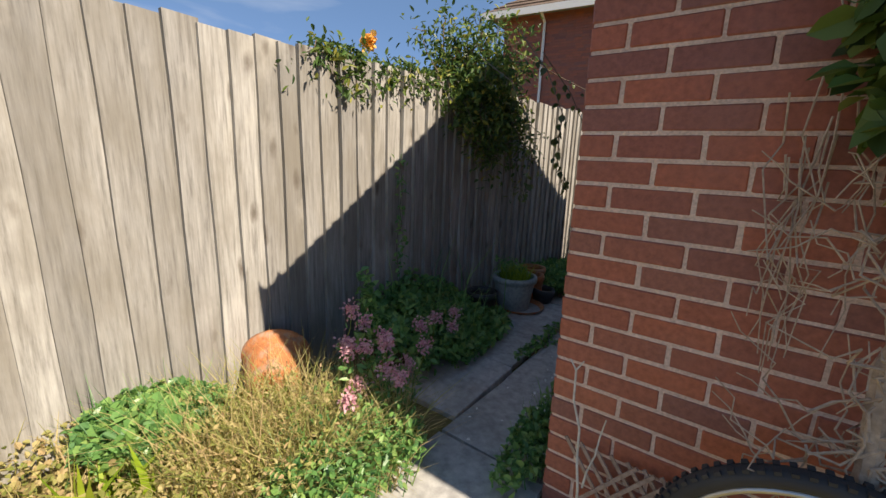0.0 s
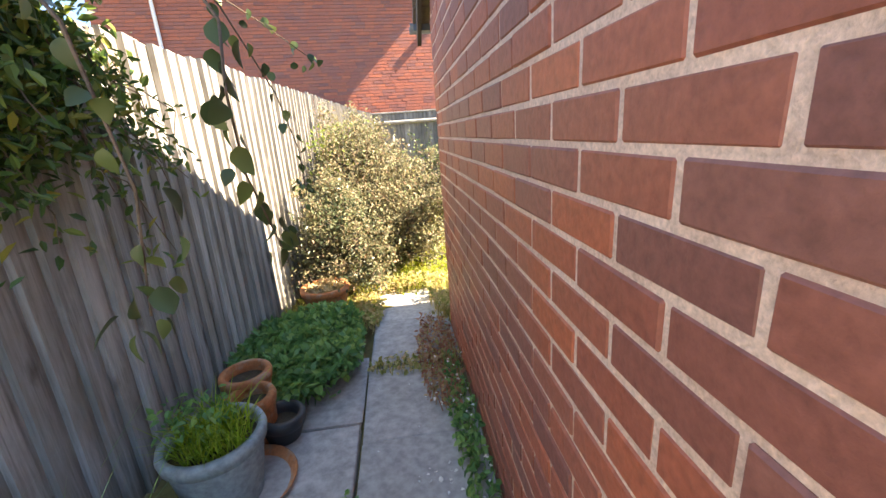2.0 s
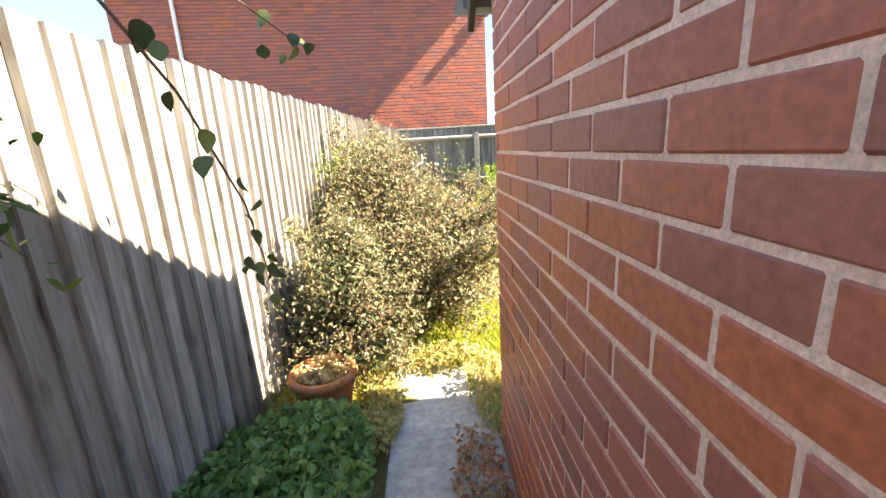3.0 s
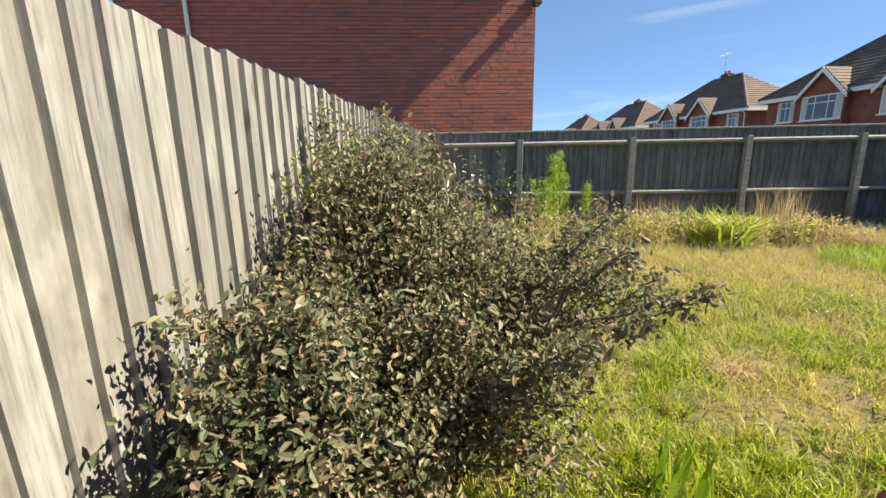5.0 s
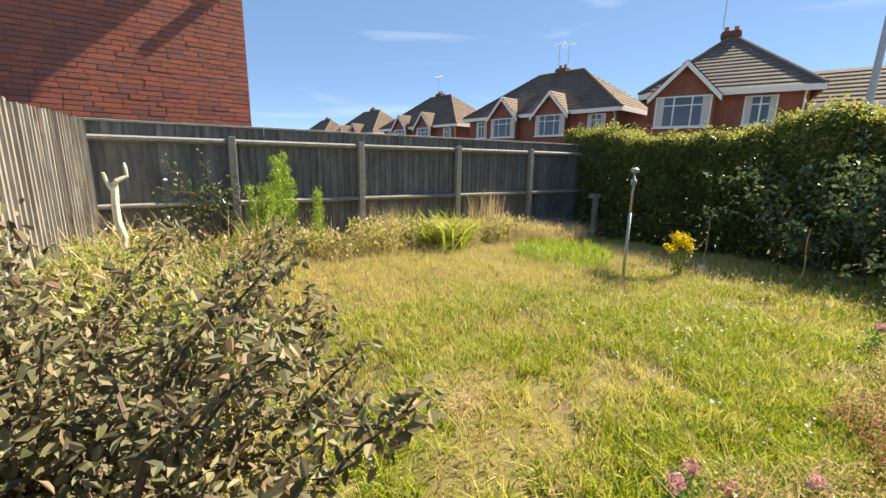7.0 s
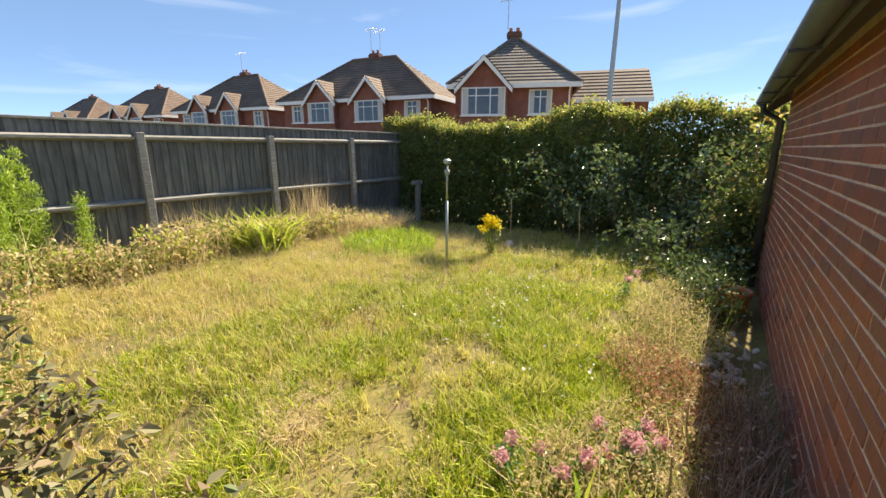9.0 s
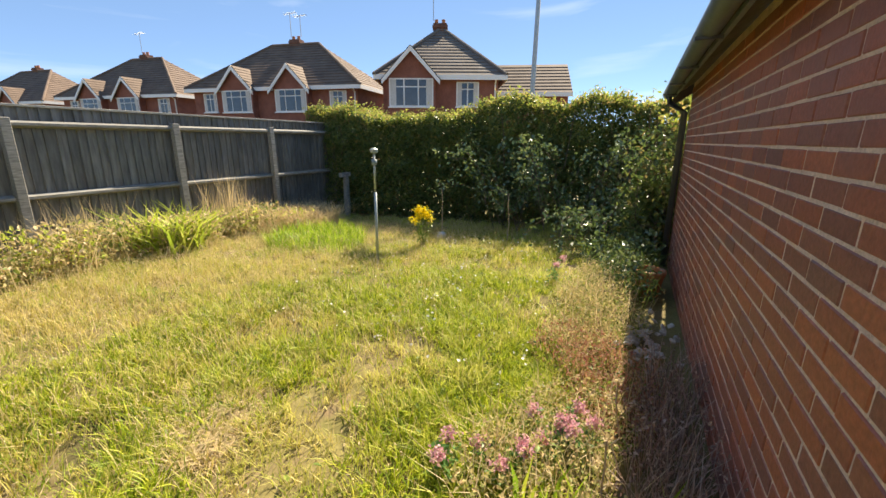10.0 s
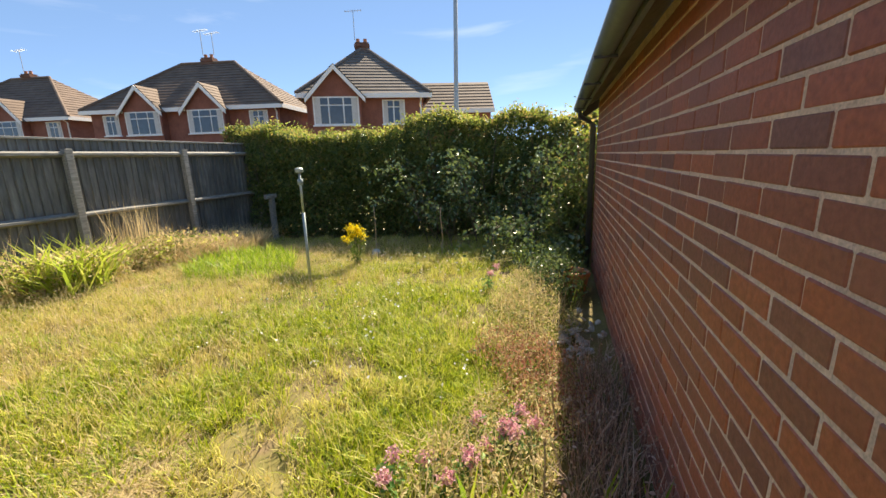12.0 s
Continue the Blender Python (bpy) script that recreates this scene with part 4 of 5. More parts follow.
def lawn():
    keep = lambda x, y: in_lawn(x, y) & ~((x < 0.05) & (y < 3.85) & (x > -.56))
    P = scatter(200000, ((-1.3, 8.3), (3.1, YF)), keep)
    P = P[[noise.noise((a * 4, b * 4, 41)) + .6 * noise.noise((a * 11, b * 11, 42)) > -.16 for a, b, _ in P]]
    h = .075 * rng.uniform(.4, 1.5, len(P)) * np.array([(.5 + .8 * (noise.noise((a * .8, b * .8, 2)) * .5 + .5)) * (.4 + 1.5 * max(0, noise.noise((a * 4.5, b * 4.5, 5)) + .3)) for a, b, _ in P])
    tagged(blades("lawn", P, h, .0027, LAWN, lean=.9), "long dry yellow-green lawn grass", "grass", kind="stuff")
    # green tufts, thickest on the near half of the lawn
    P, h, out = clumped(8200, ((-.3, 5.6), (3.75, 6.9)), 24, .026, keep, .078, 6, .0)
    tagged(blades("green_grass", P, h, .003, TUFT, lean=.7, lean_dir=out), "fresh green tufts in the lawn", "grass", kind="stuff")
    P, h, out = clumped(1500, ((2.5, 8.0), (4.4, 9.4)), 22, .035, keep, .075, 16, .0)
    tagged(blades("green_grass", P, h, .003, TUFT, lean=.7, lean_dir=out), "fresh green tufts in the lawn", "grass", kind="stuff")
    P, h, out = clumped(6500, ((-.6, 7.6), (3.9, 9.8)), 20, .035, lambda x, y: keep(x, y) & (rng.uniform(0, 1, len(x)) < np.clip((y - 4.6) / 2, .15, 1)), .085, 26, -.25)
    tagged(blades("dry_tufts", P, h, .0026, DRYGRASS, lean=.8, lean_dir=out), "dry golden tufts in the lawn", "grass", kind="stuff")
    # thin straw seed stems with small heads over it
    P = scatter(17000, ((-.9, 7.4), (4.2, 9.8)), lambda x, y: in_lawn(x, y) & (rng.uniform(0, 1, len(x)) < np.clip((y - 4.2) / 2.5, .2, 1)))
    tagged(blades("seed_stems", P, .2, .0014, STRAW, lean=.5), "thin straw-coloured seed stems in the lawn", "grass", kind="stuff")
    Q = P[rng.integers(0, len(P), 15000)] + rng.normal(0, .03, (15000, 3)) * np.array([1, 1, 0])
    Q[:, 2] += rng.uniform(.1, .22, len(Q))
    tagged(leaves("seed_heads", Q, .019, STRAW, wide=.35, facing=.1), "fine straw-coloured seed heads over the lawn", "grass", kind="stuff")


lawn()


def lawn_weeds():
    """Low broad-leaved weeds and small pale flowers through the lawn."""
    P = scatter(5200, ((-.6, 7.5), (3.7, 9.6)), lambda x, y: in_lawn(x, y) & np.array([noise.noise((a * 1.7, b * 1.7, 12)) > .12 for a, b in zip(x, y)]))
    P[:, 2] += rng.uniform(.01, .08, len(P))
    tagged(leaves("lawn_weeds", P, .04, BUSHGREEN, wide=.6, facing=1.2), "low broad-leaved weeds in the lawn", "weeds", kind="stuff")
    P = scatter(260, ((2.5, 6.5), (3.9, 6.6)), in_lawn)
    P[:, 2] += rng.uniform(.06, .13, len(P))
    tagged(leaves("lawn_flowers", P, .022, WHITE_PETAL, wide=.9, facing=1.5), "scattered tiny pale flowers in the lawn", "flowers", kind="stuff")
    P = scatter(9000, ((.3, 7.0), (4.0, 9.4)), lambda x, y: in_lawn(x, y) & np.array([noise.noise((a * 2.6, b * 2.6, 21)) > .28 for a, b in zip(x, y)]))
    tagged(blades("dead_thatch", P, .05, .0035, STRAW, lean=2.2), "flattened dead grass between the tufts", "grass", kind="stuff")


lawn_weeds()


def tuft(name, x, y, n, r, height, mat, label, category="grass", width=.005, lean=.4, leaf=None, leaf_size=.05):
    t = empty(name, x, y, ground_z(x, y), 0, label, category)
    a, d = rng.uniform(0, 2 * math.pi, n), r * np.sqrt(rng.uniform(0, 1, n))
    blades("stalk_growth", np.column_stack([d * np.cos(a), d * np.sin(a), np.full(n, -.02)]), height, width, mat, t, lean=lean)
    if leaf:
        m = leaf[1]
        a, d = rng.uniform(0, 2 * math.pi, m), r * np.sqrt(rng.uniform(0, 1, m))
        leaves("foliage", np.column_stack([d * np.cos(a) * 1.1, d * np.sin(a) * 1.1, rng.uniform(.02, height * .9, m)]), leaf_size, leaf[0], t)
    return t


tuft("grass_tuft", 5.3, 8.0, 2600, .75, .26, LUSH, "patch of taller bright green grass", lean=.5)
tuft("grass_tuft", 5.0, 7.5, 900, .5, .2, LUSH, "patch of taller bright green grass", lean=.5)
tuft("hay_heap", 6.5, 9.4, 3600, .7, .42, STRAW, "heap of dry straw-coloured grass", width=.004, lean=1.1)
tuft("hay_heap", 5.7, 9.6, 1600, .45, .32, STRAW, "heap of dry straw-coloured grass", width=.004, lean=1.1)
tuft("hay_patch", 1.72, 5.55, 1500, .22, .07, STRAW, "flattened patch of dead grass on the lawn", width=.003, lean=2.0)
tuft("hay_patch", 1.5, 5.35, 1000, .18, .07, STRAW, "flattened patch of dead grass on the lawn", width=.003, lean=2.0)
tuft("hay_patch", 3.2, 5.3, 500, .3, .05, STRAW, "flattened patch of dead grass on the lawn", width=.003, lean=2.0)
tuft("green_clump", 3.95, 9.35, 320, .4, .6, LIME, "clump of bright yellow-green strap leaves", "plant", .016, .9, (WEED, 500), .06)


def spires(x, y, n, r, tall):
    w = empty("tall_weed", x, y, ground_z(x, y), 0, "tall feathery light green weed spires by the fence", "plant")
    P = []
    for k in range(n):
        a, d = rng.uniform(0, 6.28), r * math.sqrt(rng.uniform())
        h = tall * rng.uniform(.6, 1.05)
        pts = wobble((d * math.cos(a) * .6, d * math.sin(a) * .6, -.02), (d * math.cos(a), d * math.sin(a), h), 8, .015)
        part("stalk", add_tube(bmesh.new(), pts, .006, .003, 5), LUSH, w)
        for i, q in enumerate(pts[1:]):
            P += [np.array(q) + rng.normal(0, 1, 3) * np.array([.055, .055, .06]) * (1.25 - .1 * i) for _ in range(70)]
    leaves("foliage", np.array(P), .05, FEATHER, w, droop=-.9, wide=.22, facing=.1)


spires(1.4, 9.75, 9, .2, 1.4)
spires(1.1, 9.5, 7, .18, .95)
spires(1.85, 9.7, 2, .06, 1.0)
tuft("seed_grass", 5.25, 9.95, 260, .4, .95, STRAW, "tall dry seed heads against the fence", "plant", .004, .18)
tuft("seed_grass", 3.4, 10.0, 160, .5, .75, STRAW, "tall dry seed heads against the fence", "plant", .004, .18)


def weed_band():
    """Bleached weeds and young brambles along the far fence."""
    for k in range(17):
        x = -.6 + k * .45 + rng.uniform(-.1, .1)
        y = 9.65 - .25 * (x < 3.2) + rng.uniform(-.3, .25)
        w = empty("weed_clump", x, y, ground_z(x, y), 0, "sun-bleached weeds at the foot of the fence", "weeds", "weeds along the far fence")
        n = 700
        a, d = rng.uniform(0, 2 * math.pi, n), .42 * np.sqrt(rng.uniform(0, 1, n))
        hgt = rng.uniform(.3, .56)
        leaves("foliage", np.column_stack([d * np.cos(a), d * np.sin(a), hgt * rng.uniform(0, 1, n) * (1.1 - d)]), .06, WEED, w)
        leaves("green_growth", np.column_stack([d[:260] * np.sin(a[:260]), d[:260] * np.cos(a[:260]), hgt * rng.uniform(.3, 1.1, 260)]), .06, LIME if k % 2 else BUSHGREEN, w)
        leaves("bleached_growth", np.column_stack([d[:170] * np.sin(a[:170] + 1), d[:170] * np.cos(a[:170] + 1), hgt * rng.uniform(.4, 1.15, 170)]), .06, STRAW, w, wide=.6, facing=.8)
        blades("stalk_growth", np.column_stack([d[:120] * np.cos(a[:120]), d[:120] * np.sin(a[:120]), np.zeros(120)]), hgt * 1.2, .004, STRAW, w, lean=.5)


weed_band()


def corner_weeds():
    """Rank weeds between the shrub and the corner of the two fences."""
    r = random.Random(12)
    for k in range(16):
        x, y = -.75 + r.uniform(0, 1.7), 6.3 + 3.1 * k / 16
        if x > fence_x(y) + .25:
            w = empty("weed_clump", x, y, ground_z(x, y), 0, "leafy yellowing weeds between the shrub and the fence", "weeds", "weeds in the fence corner")
            n = 520
            a, d = rng.uniform(0, 2 * math.pi, n), .4 * np.sqrt(rng.uniform(0, 1, n))
            hgt = r.uniform(.3, .6)
            leaves("foliage", np.column_stack([d * np.cos(a), d * np.sin(a), hgt * rng.uniform(0, 1, n) * (1.1 - d)]), .055, LIME if k % 3 == 0 else WEED, w, wide=.6)
            leaves("green_growth", np.column_stack([d[:240] * np.sin(a[:240]), d[:240] * np.cos(a[:240]), hgt * rng.uniform(.3, 1.1, 240)]), .055, BUSHGREEN, w)
            blades("stalk_growth", np.column_stack([d[:90] * np.cos(a[:90]), d[:90] * np.sin(a[:90]), np.zeros(90)]), hgt * 1.25, .004, STRAW, w, lean=.5)


corner_weeds()


def fence_brier():
    """Arching dark brier against the far fence."""
    b = empty("brier", .55, 10.05, 0, 0, "arching dark brier stems against the grey fence", "shrub")
    P = []
    for k in range(12):
        pts = wobble((rng.uniform(-.5, .5), 0, 0), (rng.uniform(-.9, .6), rng.uniform(-.3, .1), rng.uniform(.8, 1.5)), 8, .05, .15)
        part("cane", add_tube(bmesh.new(), pts, .006, .003, 5), BARK, b)
        for q in pts[3:]:
            P += [np.array(q) + rng.normal(0, .07, 3) for _ in range(5)]
    leaves("foliage", np.array(P), .06, BRAMBLE, b, wide=.6)


fence_brier()


def wall_weeds():
    """Dry and reddish weeds along the shaded garage wall."""
    r = random.Random(4)
    for k in range(16):
        x = 1.0 + k * .27
        y = 3.62 + r.uniform(-.1, .28)
        mat, lab = (REDWEED, "reddish dying weeds beside the brick wall") if 6 <= k <= 8 else (WEED, "tangled sun-dried weeds beside the brick wall")
        w = empty("weed_clump", x, y, 0, 0, lab, "weeds", "weeds along the garage wall")
        n = 1100
        a, d = rng.uniform(0, 2 * math.pi, n), .3 * np.sqrt(rng.uniform(0, 1, n))
        hgt = r.uniform(.16, .3) * (.7 if mat is REDWEED else 1)
        leaves("foliage", np.column_stack([d * np.cos(a), d * np.sin(a), hgt * rng.uniform(0, 1, n)]), .022, mat, w)
        leaves("green_growth", np.column_stack([d[:200] * np.sin(a[:200]), d[:200] * np.cos(a[:200]), hgt * .8 * rng.uniform(0, 1, 200)]), .028, BUSHGREEN if k % 3 else WEED, w)
        blades("stalk_growth", np.column_stack([d[:90] * np.cos(a[:90]), d[:90] * np.sin(a[:90]), np.zeros(90)]), hgt * 1.4, .002, STRAW if mat is WEED else REDWEED, w, lean=.6)
    for k in range(9):
        x, y = .95 + k * .24, 3.3 + r.uniform(-.06, .06)
        w = empty("dead_weed", x, y, 0, 0, "brown dead stems in the shade of the wall", "weeds", "dead stems along the garage wall")
        n = 130
        tall = r.uniform(.2, .42)
        a, d = rng.uniform(0, 2 * math.pi, n), .16 * np.sqrt(rng.uniform(0, 1, n))
        blades("stalk_growth", np.column_stack([d * np.cos(a), d * np.sin(a), np.zeros(n)]), tall, .0022, DRYBROWN, w, lean=.5)
        leaves("seed_growth", np.column_stack([d * np.cos(a) * 1.4, d * np.sin(a) * 1.4, rng.uniform(.1, tall, n)]), .022, DRYBROWN, w)
    for k in range(7):
        x, y = 4.5 + k * .22, 3.45 + r.uniform(-.08, .35)
        w = empty("bramble_shoot", x, y, 0, 0, "green bramble shoots at the foot of the wall", "weeds", "bramble shoots by the wall")
        n = 260
        a, d = rng.uniform(0, 2 * math.pi, n), .24 * np.sqrt(rng.uniform(0, 1, n))
        leaves("foliage", np.column_stack([d * np.cos(a), d * np.sin(a), rng.uniform(.05, .42, n) * (1.2 - 2 * d)]), .05, BRAMBLE, w, wide=.6)
        blades("stalk_growth", np.column_stack([d[:40] * np.cos(a[:40]), d[:40] * np.sin(a[:40]), np.zeros(40)]), .36, .004, BUSHGREEN, w, lean=.6)
    for x, y, h in ((1.62, 3.52, .62), (1.5, 3.45, .42), (2.1, 3.5, .55)):
        w = empty("seed_head", x, y, 0, 0, "pale dried flower stalk with fluffy heads", "plant")
        bm = add_tube(bmesh.new(), wobble((0, 0, 0), (-.06, .05, h), 6, .015), .004, .003, 5)
        part("stalk", bm, PALETWIG, w)
        for q in ((-.06, .05, h), (-.03, .07, h * .82), (.02, .02, h * .66)):
            leaves("head", np.array(q) + rng.normal(0, .008, (26, 3)), .014, STRAW, w)


wall_weeds()


def rubble():
    r = random.Random(31)
    kinds = []
    for q in range(4):
        bm = bmesh.new()
        bmesh.ops.create_icosphere(bm, subdivisions=1, radius=.03)
        for v in bm.verts:
            v.co *= r.uniform(.6, 1.25)
            v.co.z *= .6
        me = bpy.data.meshes.new("stone")
        bm.to_mesh(me)
        bm.free()
        me.materials.append(STONE)
        kinds.append(me)
    for k in range(70):
        ob = new("stone", r.choice(kinds))
        x, y = r.gauss(3.5, .22), r.gauss(3.4, .1)
        ob.matrix_world = pose(x, max(y, 3.16), .03 + r.uniform(0, .05), r.uniform(0, 360), r.uniform(0, 40), r.uniform(0, 360))
        tagged(ob, "small pale rubble stone at the foot of the wall", "stone", "rubble by the garage wall")


rubble()


def corner_growth():
    b = empty("corner_shrub", 6.25, 3.55, -.05, 0, "dense green climber growing out past the end of the brick wall", "shrub")
    P = []
    for k in range(75):
        tip = (rng.uniform(-.1, .6), rng.uniform(-.85, .12), rng.uniform(.3, 2.05))
        pts = wobble((rng.uniform(0, .4), rng.uniform(-.6, .05), 0), tip, 7, .05)
        part("cane", add_tube(bmesh.new(), pts, .007, .003, 5), BARK, b)
        for q in pts[1:]:
            P += [np.array(q) + rng.normal(0, .08, 3) for _ in range(13)]
    P = np.array(P)
    P = P[(P[:, 1] > -.36) | (P[:, 0] > -.08)]
    # one set of leaves split by height, the upper ones coloured as sunlit
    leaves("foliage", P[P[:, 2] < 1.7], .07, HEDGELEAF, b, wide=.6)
    leaves("crown_growth", P[P[:, 2] >= 1.7], .07, HEDGELIT, b, "bright green upper leaves, sunlight painted into their colour", wide=.55)


corner_growth()


def valerian(x, y, h, n, label="pink valerian in flower", spread=.16):
    w = empty("valerian", x, y, ground_z(x, y), 0, label, "flower", "pink flowering valerian")
    tips, P = [], []
    for k in range(n):
        q = (rng.uniform(-spread, spread), rng.uniform(-spread, spread), h * rng.uniform(.75, 1.1))
        pts = wobble((q[0] * .3, q[1] * .3, 0), q, 5, .012)
        part("stalk", add_tube(bmesh.new(), pts, .004, .0025, 5), BUSHGREEN, w)
        tips.append(q)
        for p in pts[1:-1]:
            for j in range(7):
                P.append(np.array(p) + rng.normal(0, .025, 3))
    leaves("foliage", np.array(P), .05, IVY, w, wide=.4)
    for q in tips:
        leaves("flower_head", np.array(q) + rng.normal(0, .018, (110, 3)), .016, PINK, w, wide=.8)


for x, y, h, n in ((1.95, 3.98, .18, 4), (2.2, 3.82, .19, 5), (1.85, 4.12, .15, 2), (2.1, 3.7, .18, 3), (4.6, 4.3, .26, 2)):
    valerian(x, y, h, n)


def iris_clump(x, y):
    w = empty("iris_clump", x, y, 0, 0, "upright blue-green sword leaves in the lawn edge", "plant")
    a, d = rng.uniform(0, 6.28, 26), .14 * np.sqrt(rng.uniform(0, 1, 26))
    for i in range(26):
        blades("leaf", np.array([[d[i] * math.cos(a[i]), d[i] * math.sin(a[i]), 0]]), .3, .011, LUSH, w, lean=.22)


iris_clump(.55, 4.25)
iris_clump(1.72, 3.28)
iris_clump(1.7, 3.72)


# ---- the pole, the ragwort and small garden things ----
def line_post():
    p = empty("washing_line_post", 4.42, 6.28, ground_z(4.4, 6.3) - .05, 0, "slim grey-green metal washing line post in the lawn", "post")
    part("tube", add_tube(bmesh.new(), [(0, 0, 0), (0, 0, .95)], .017, .017, 12), GALV, p, "", True)
    part("inner_tube", add_tube(bmesh.new(), [(0, 0, .95), (0, 0, 1.4)], .013, .013, 12), GALV, p, "", True)
    part("collar", add_tube(bmesh.new(), [(0, 0, 1.26), (0, 0, 1.32)], .03, .03, 12), BLUEPOT, p, "pale collar", True)
    part("cap", lathe([(.03, 1.39), (.045, 1.40), (.045, 1.43), (.02, 1.445)], 14), GALV, p)


line_post()


def ragwort(x, y):
    w = empty("ragwort", x, y, ground_z(x, y), 0, "leafy weed with bright yellow flower heads", "flower")
    P, T = [], []
    for k in range(8):
        q = (rng.uniform(-.13, .13), rng.uniform(-.13, .13), rng.uniform(.42, .62))
        pts = wobble((0, 0, 0), q, 6, .02)
        part("stalk", add_tube(bmesh.new(), pts, .006, .003, 5), BUSHGREEN, w)
        T.append(q)
        for p in pts[1:]:
            for j in range(5):
                P.append(np.array(p) + rng.normal(0, .03, 3))
    leaves("foliage", np.array(P), .05, BUSHGREEN, w, wide=.35)
    for q in T:
        leaves("flower_head", np.array(q) + rng.normal(0, .028, (80, 3)), .026, YELLOW, w, wide=.9)


ragwort(5.45, 6.2)
for x, y, h in ((6.3, 6.3, .8), (6.45, 5.25, .75)):
    p = empty("cane", x, y, ground_z(x, y), 0, "thin pale garden cane stuck in the ground", "stake")
    part("stick", add_tube(bmesh.new(), wobble((0, 0, -.05), (.04, .02, h), 5, .01), .008, .006, 6), PALETWIG, p)
p = empty("stone_ball", 6.25, 6.28, ground_z(6.25, 6.28), 0, "small pale round stone in the grass", "stone")
part("stone", lathe([(.01, 0), (.05, .02), (.075, .07), (.06, .115), (.02, .135)], 16), BLEACHED, p, "", True)


def stub_post():
    p = empty("stub_post", 8.15, 9.6, ground_z(8.1, 9.6), 0, "short weathered timber stub post with a crosspiece", "post")
    part("post", boxed((-.05, -.05, -.2), (.05, .05, 1.0), .008), GREYRAIL, p)
    part("crosspiece", boxed((-.2, -.04, .93), (.14, .04, 1.02), .008), GREYRAIL, p)


stub_post()


def dead_branch():
    p = empty("dead_branch", -.45, 9.2, 0, 0, "bleached forked dead branch standing behind the shrub", "branch")
    bm = add_tube(bmesh.new(), wobble((0, 0, 0), (.02, 0, 1.05), 6, .02), .045, .035, 8)
    add_tube(bm, wobble((.02, 0, .95), (-.06, 0, 1.22), 4, .015), .035, .014, 8)
    add_tube(bm, wobble((.02, 0, 1.0), (.13, .02, 1.32), 5, .03), .035, .012, 8)
    part("wood", bm, BLEACHED, p)


dead_branch()


# ---- the shrub by the fence ----
def shrub():
    s = empty("shrub", -.5, 4.55, 0, 0, "large spreading shrub with dusty dark bronze-green leaves", "shrub")
    bm = bmesh.new()
    P, N = [], []

    def cane(root, tip, n, per, spread, sag, out, first=2):
        pts = wobble(root, tip, n, .045, sag)
        add_tube(bm, pts, .009, .003, 5)
        for i, q in enumerate(pts[first:]):
            for j in range(per + 2 * i):
                out.append(np.array(q) + rng.normal(0, spread, 3))
    # a tall crown against the fence, a broad low flank over the lawn, a green flank towards the passage
    for cx, cy, rx, ry, rz, n, out in ((-.18, .35, .68, .85, 1.38, 170, P), (.25, .2, .6, .92, 1.0, 140, P), (-.3, -.5, .48, .6, .8, 60, P), (-.35, -.6, .42, .5, .85, 45, N)):
        for k in range(n):
            a, e = rng.uniform(0, 2 * math.pi), rng.uniform(.05, 1.5)
            tip = Vector((cx + rx * math.cos(a) * math.cos(e), cy + ry * math.sin(a) * math.cos(e), .08 + rz * math.sin(e) * rng.uniform(.85, 1.08)))
            tip.x = max(tip.x, -.72)
            cane((cx * .4 + rng.uniform(-.1, .1), cy * .5 + rng.uniform(-.1, .1), 0), tip, 9, 15, .06, .05, out)
    # sprigs that stand out of the outline
    for tip in ((1.05, -.3, .9), (1.0, -.1, .86), (1.08, .35, .9), (.95, .55, .98), (.9, .2, 1.02), (.8, -.35, .95), (.6, .75, 1.12), (.62, -.62, .82), (.75, 0, 1.08), (-.62, -.7, .92), (-.55, -.8, .72), (-.42, -.65, .98), (-.3, .95, 1.55), (-.5, .75, 1.62), (.05, .6, 1.48), (-.2, .3, 1.5)):
        for rep in range(3):
            t2 = Vector(tip) + Vector((rng.normal() * .06, rng.normal() * .07, rng.normal() * .06))
            root = (tip[0] * .35, tip[1] * .4, .4)
            cane(root, t2, 10, 13, .028, .06, P, 3)
    part("branchwork", bm, BARK, s)
    for name, pts, size, mat, lab in (("foliage", P, .033, BUSHLEAF, ""), ("green_foliage", N, .033, BUSHDARK, "larger dark green leaves on the near flank")):
        pts = np.array(pts)
        leaves(name, pts[(pts[:, 2] > .03) & (pts[:, 0] > -.74)], size, mat, s, lab, droop=.5, wide=.52)
    G = np.array([-.45, .75, 1.2]) + rng.normal(0, 1, (1500, 3)) * np.array([.22, .3, .2])
    leaves("new_growth", G[(G[:, 0] > -.7) & (G[:, 2] < 1.5) & (G[:, 1] < 1.3)], .045, BUSHGREEN, s, "fresh light green shoots")


shrub()


# ---- the passage: pots and plants ----
def pot(name, x, y, r, h, mat, label, tilt=(0, 0), rim=.025, z=0.0):
    p = new(name)
    p.matrix_world = pose(x, y, z, tilt[0], tilt[1], 0)
    tagged(p, label, "plant pot")
    part("body", lathe([(r * .68, 0), (r * .72, .01), (r * .93, h - .06), (r * .93, h - .055), (r, h - .05), (r + .006, h - .02), (r, h), (r - rim, h), (r - rim, h - .03), (r * .7, h * .45)], 36), mat, p, "", True)
    part("soil", lathe([(.001, h - .045), (r - rim - .004, h - .05), (r - rim - .004, h - .07), (.001, h - .07)], 24), COMPOST, p)
    return p


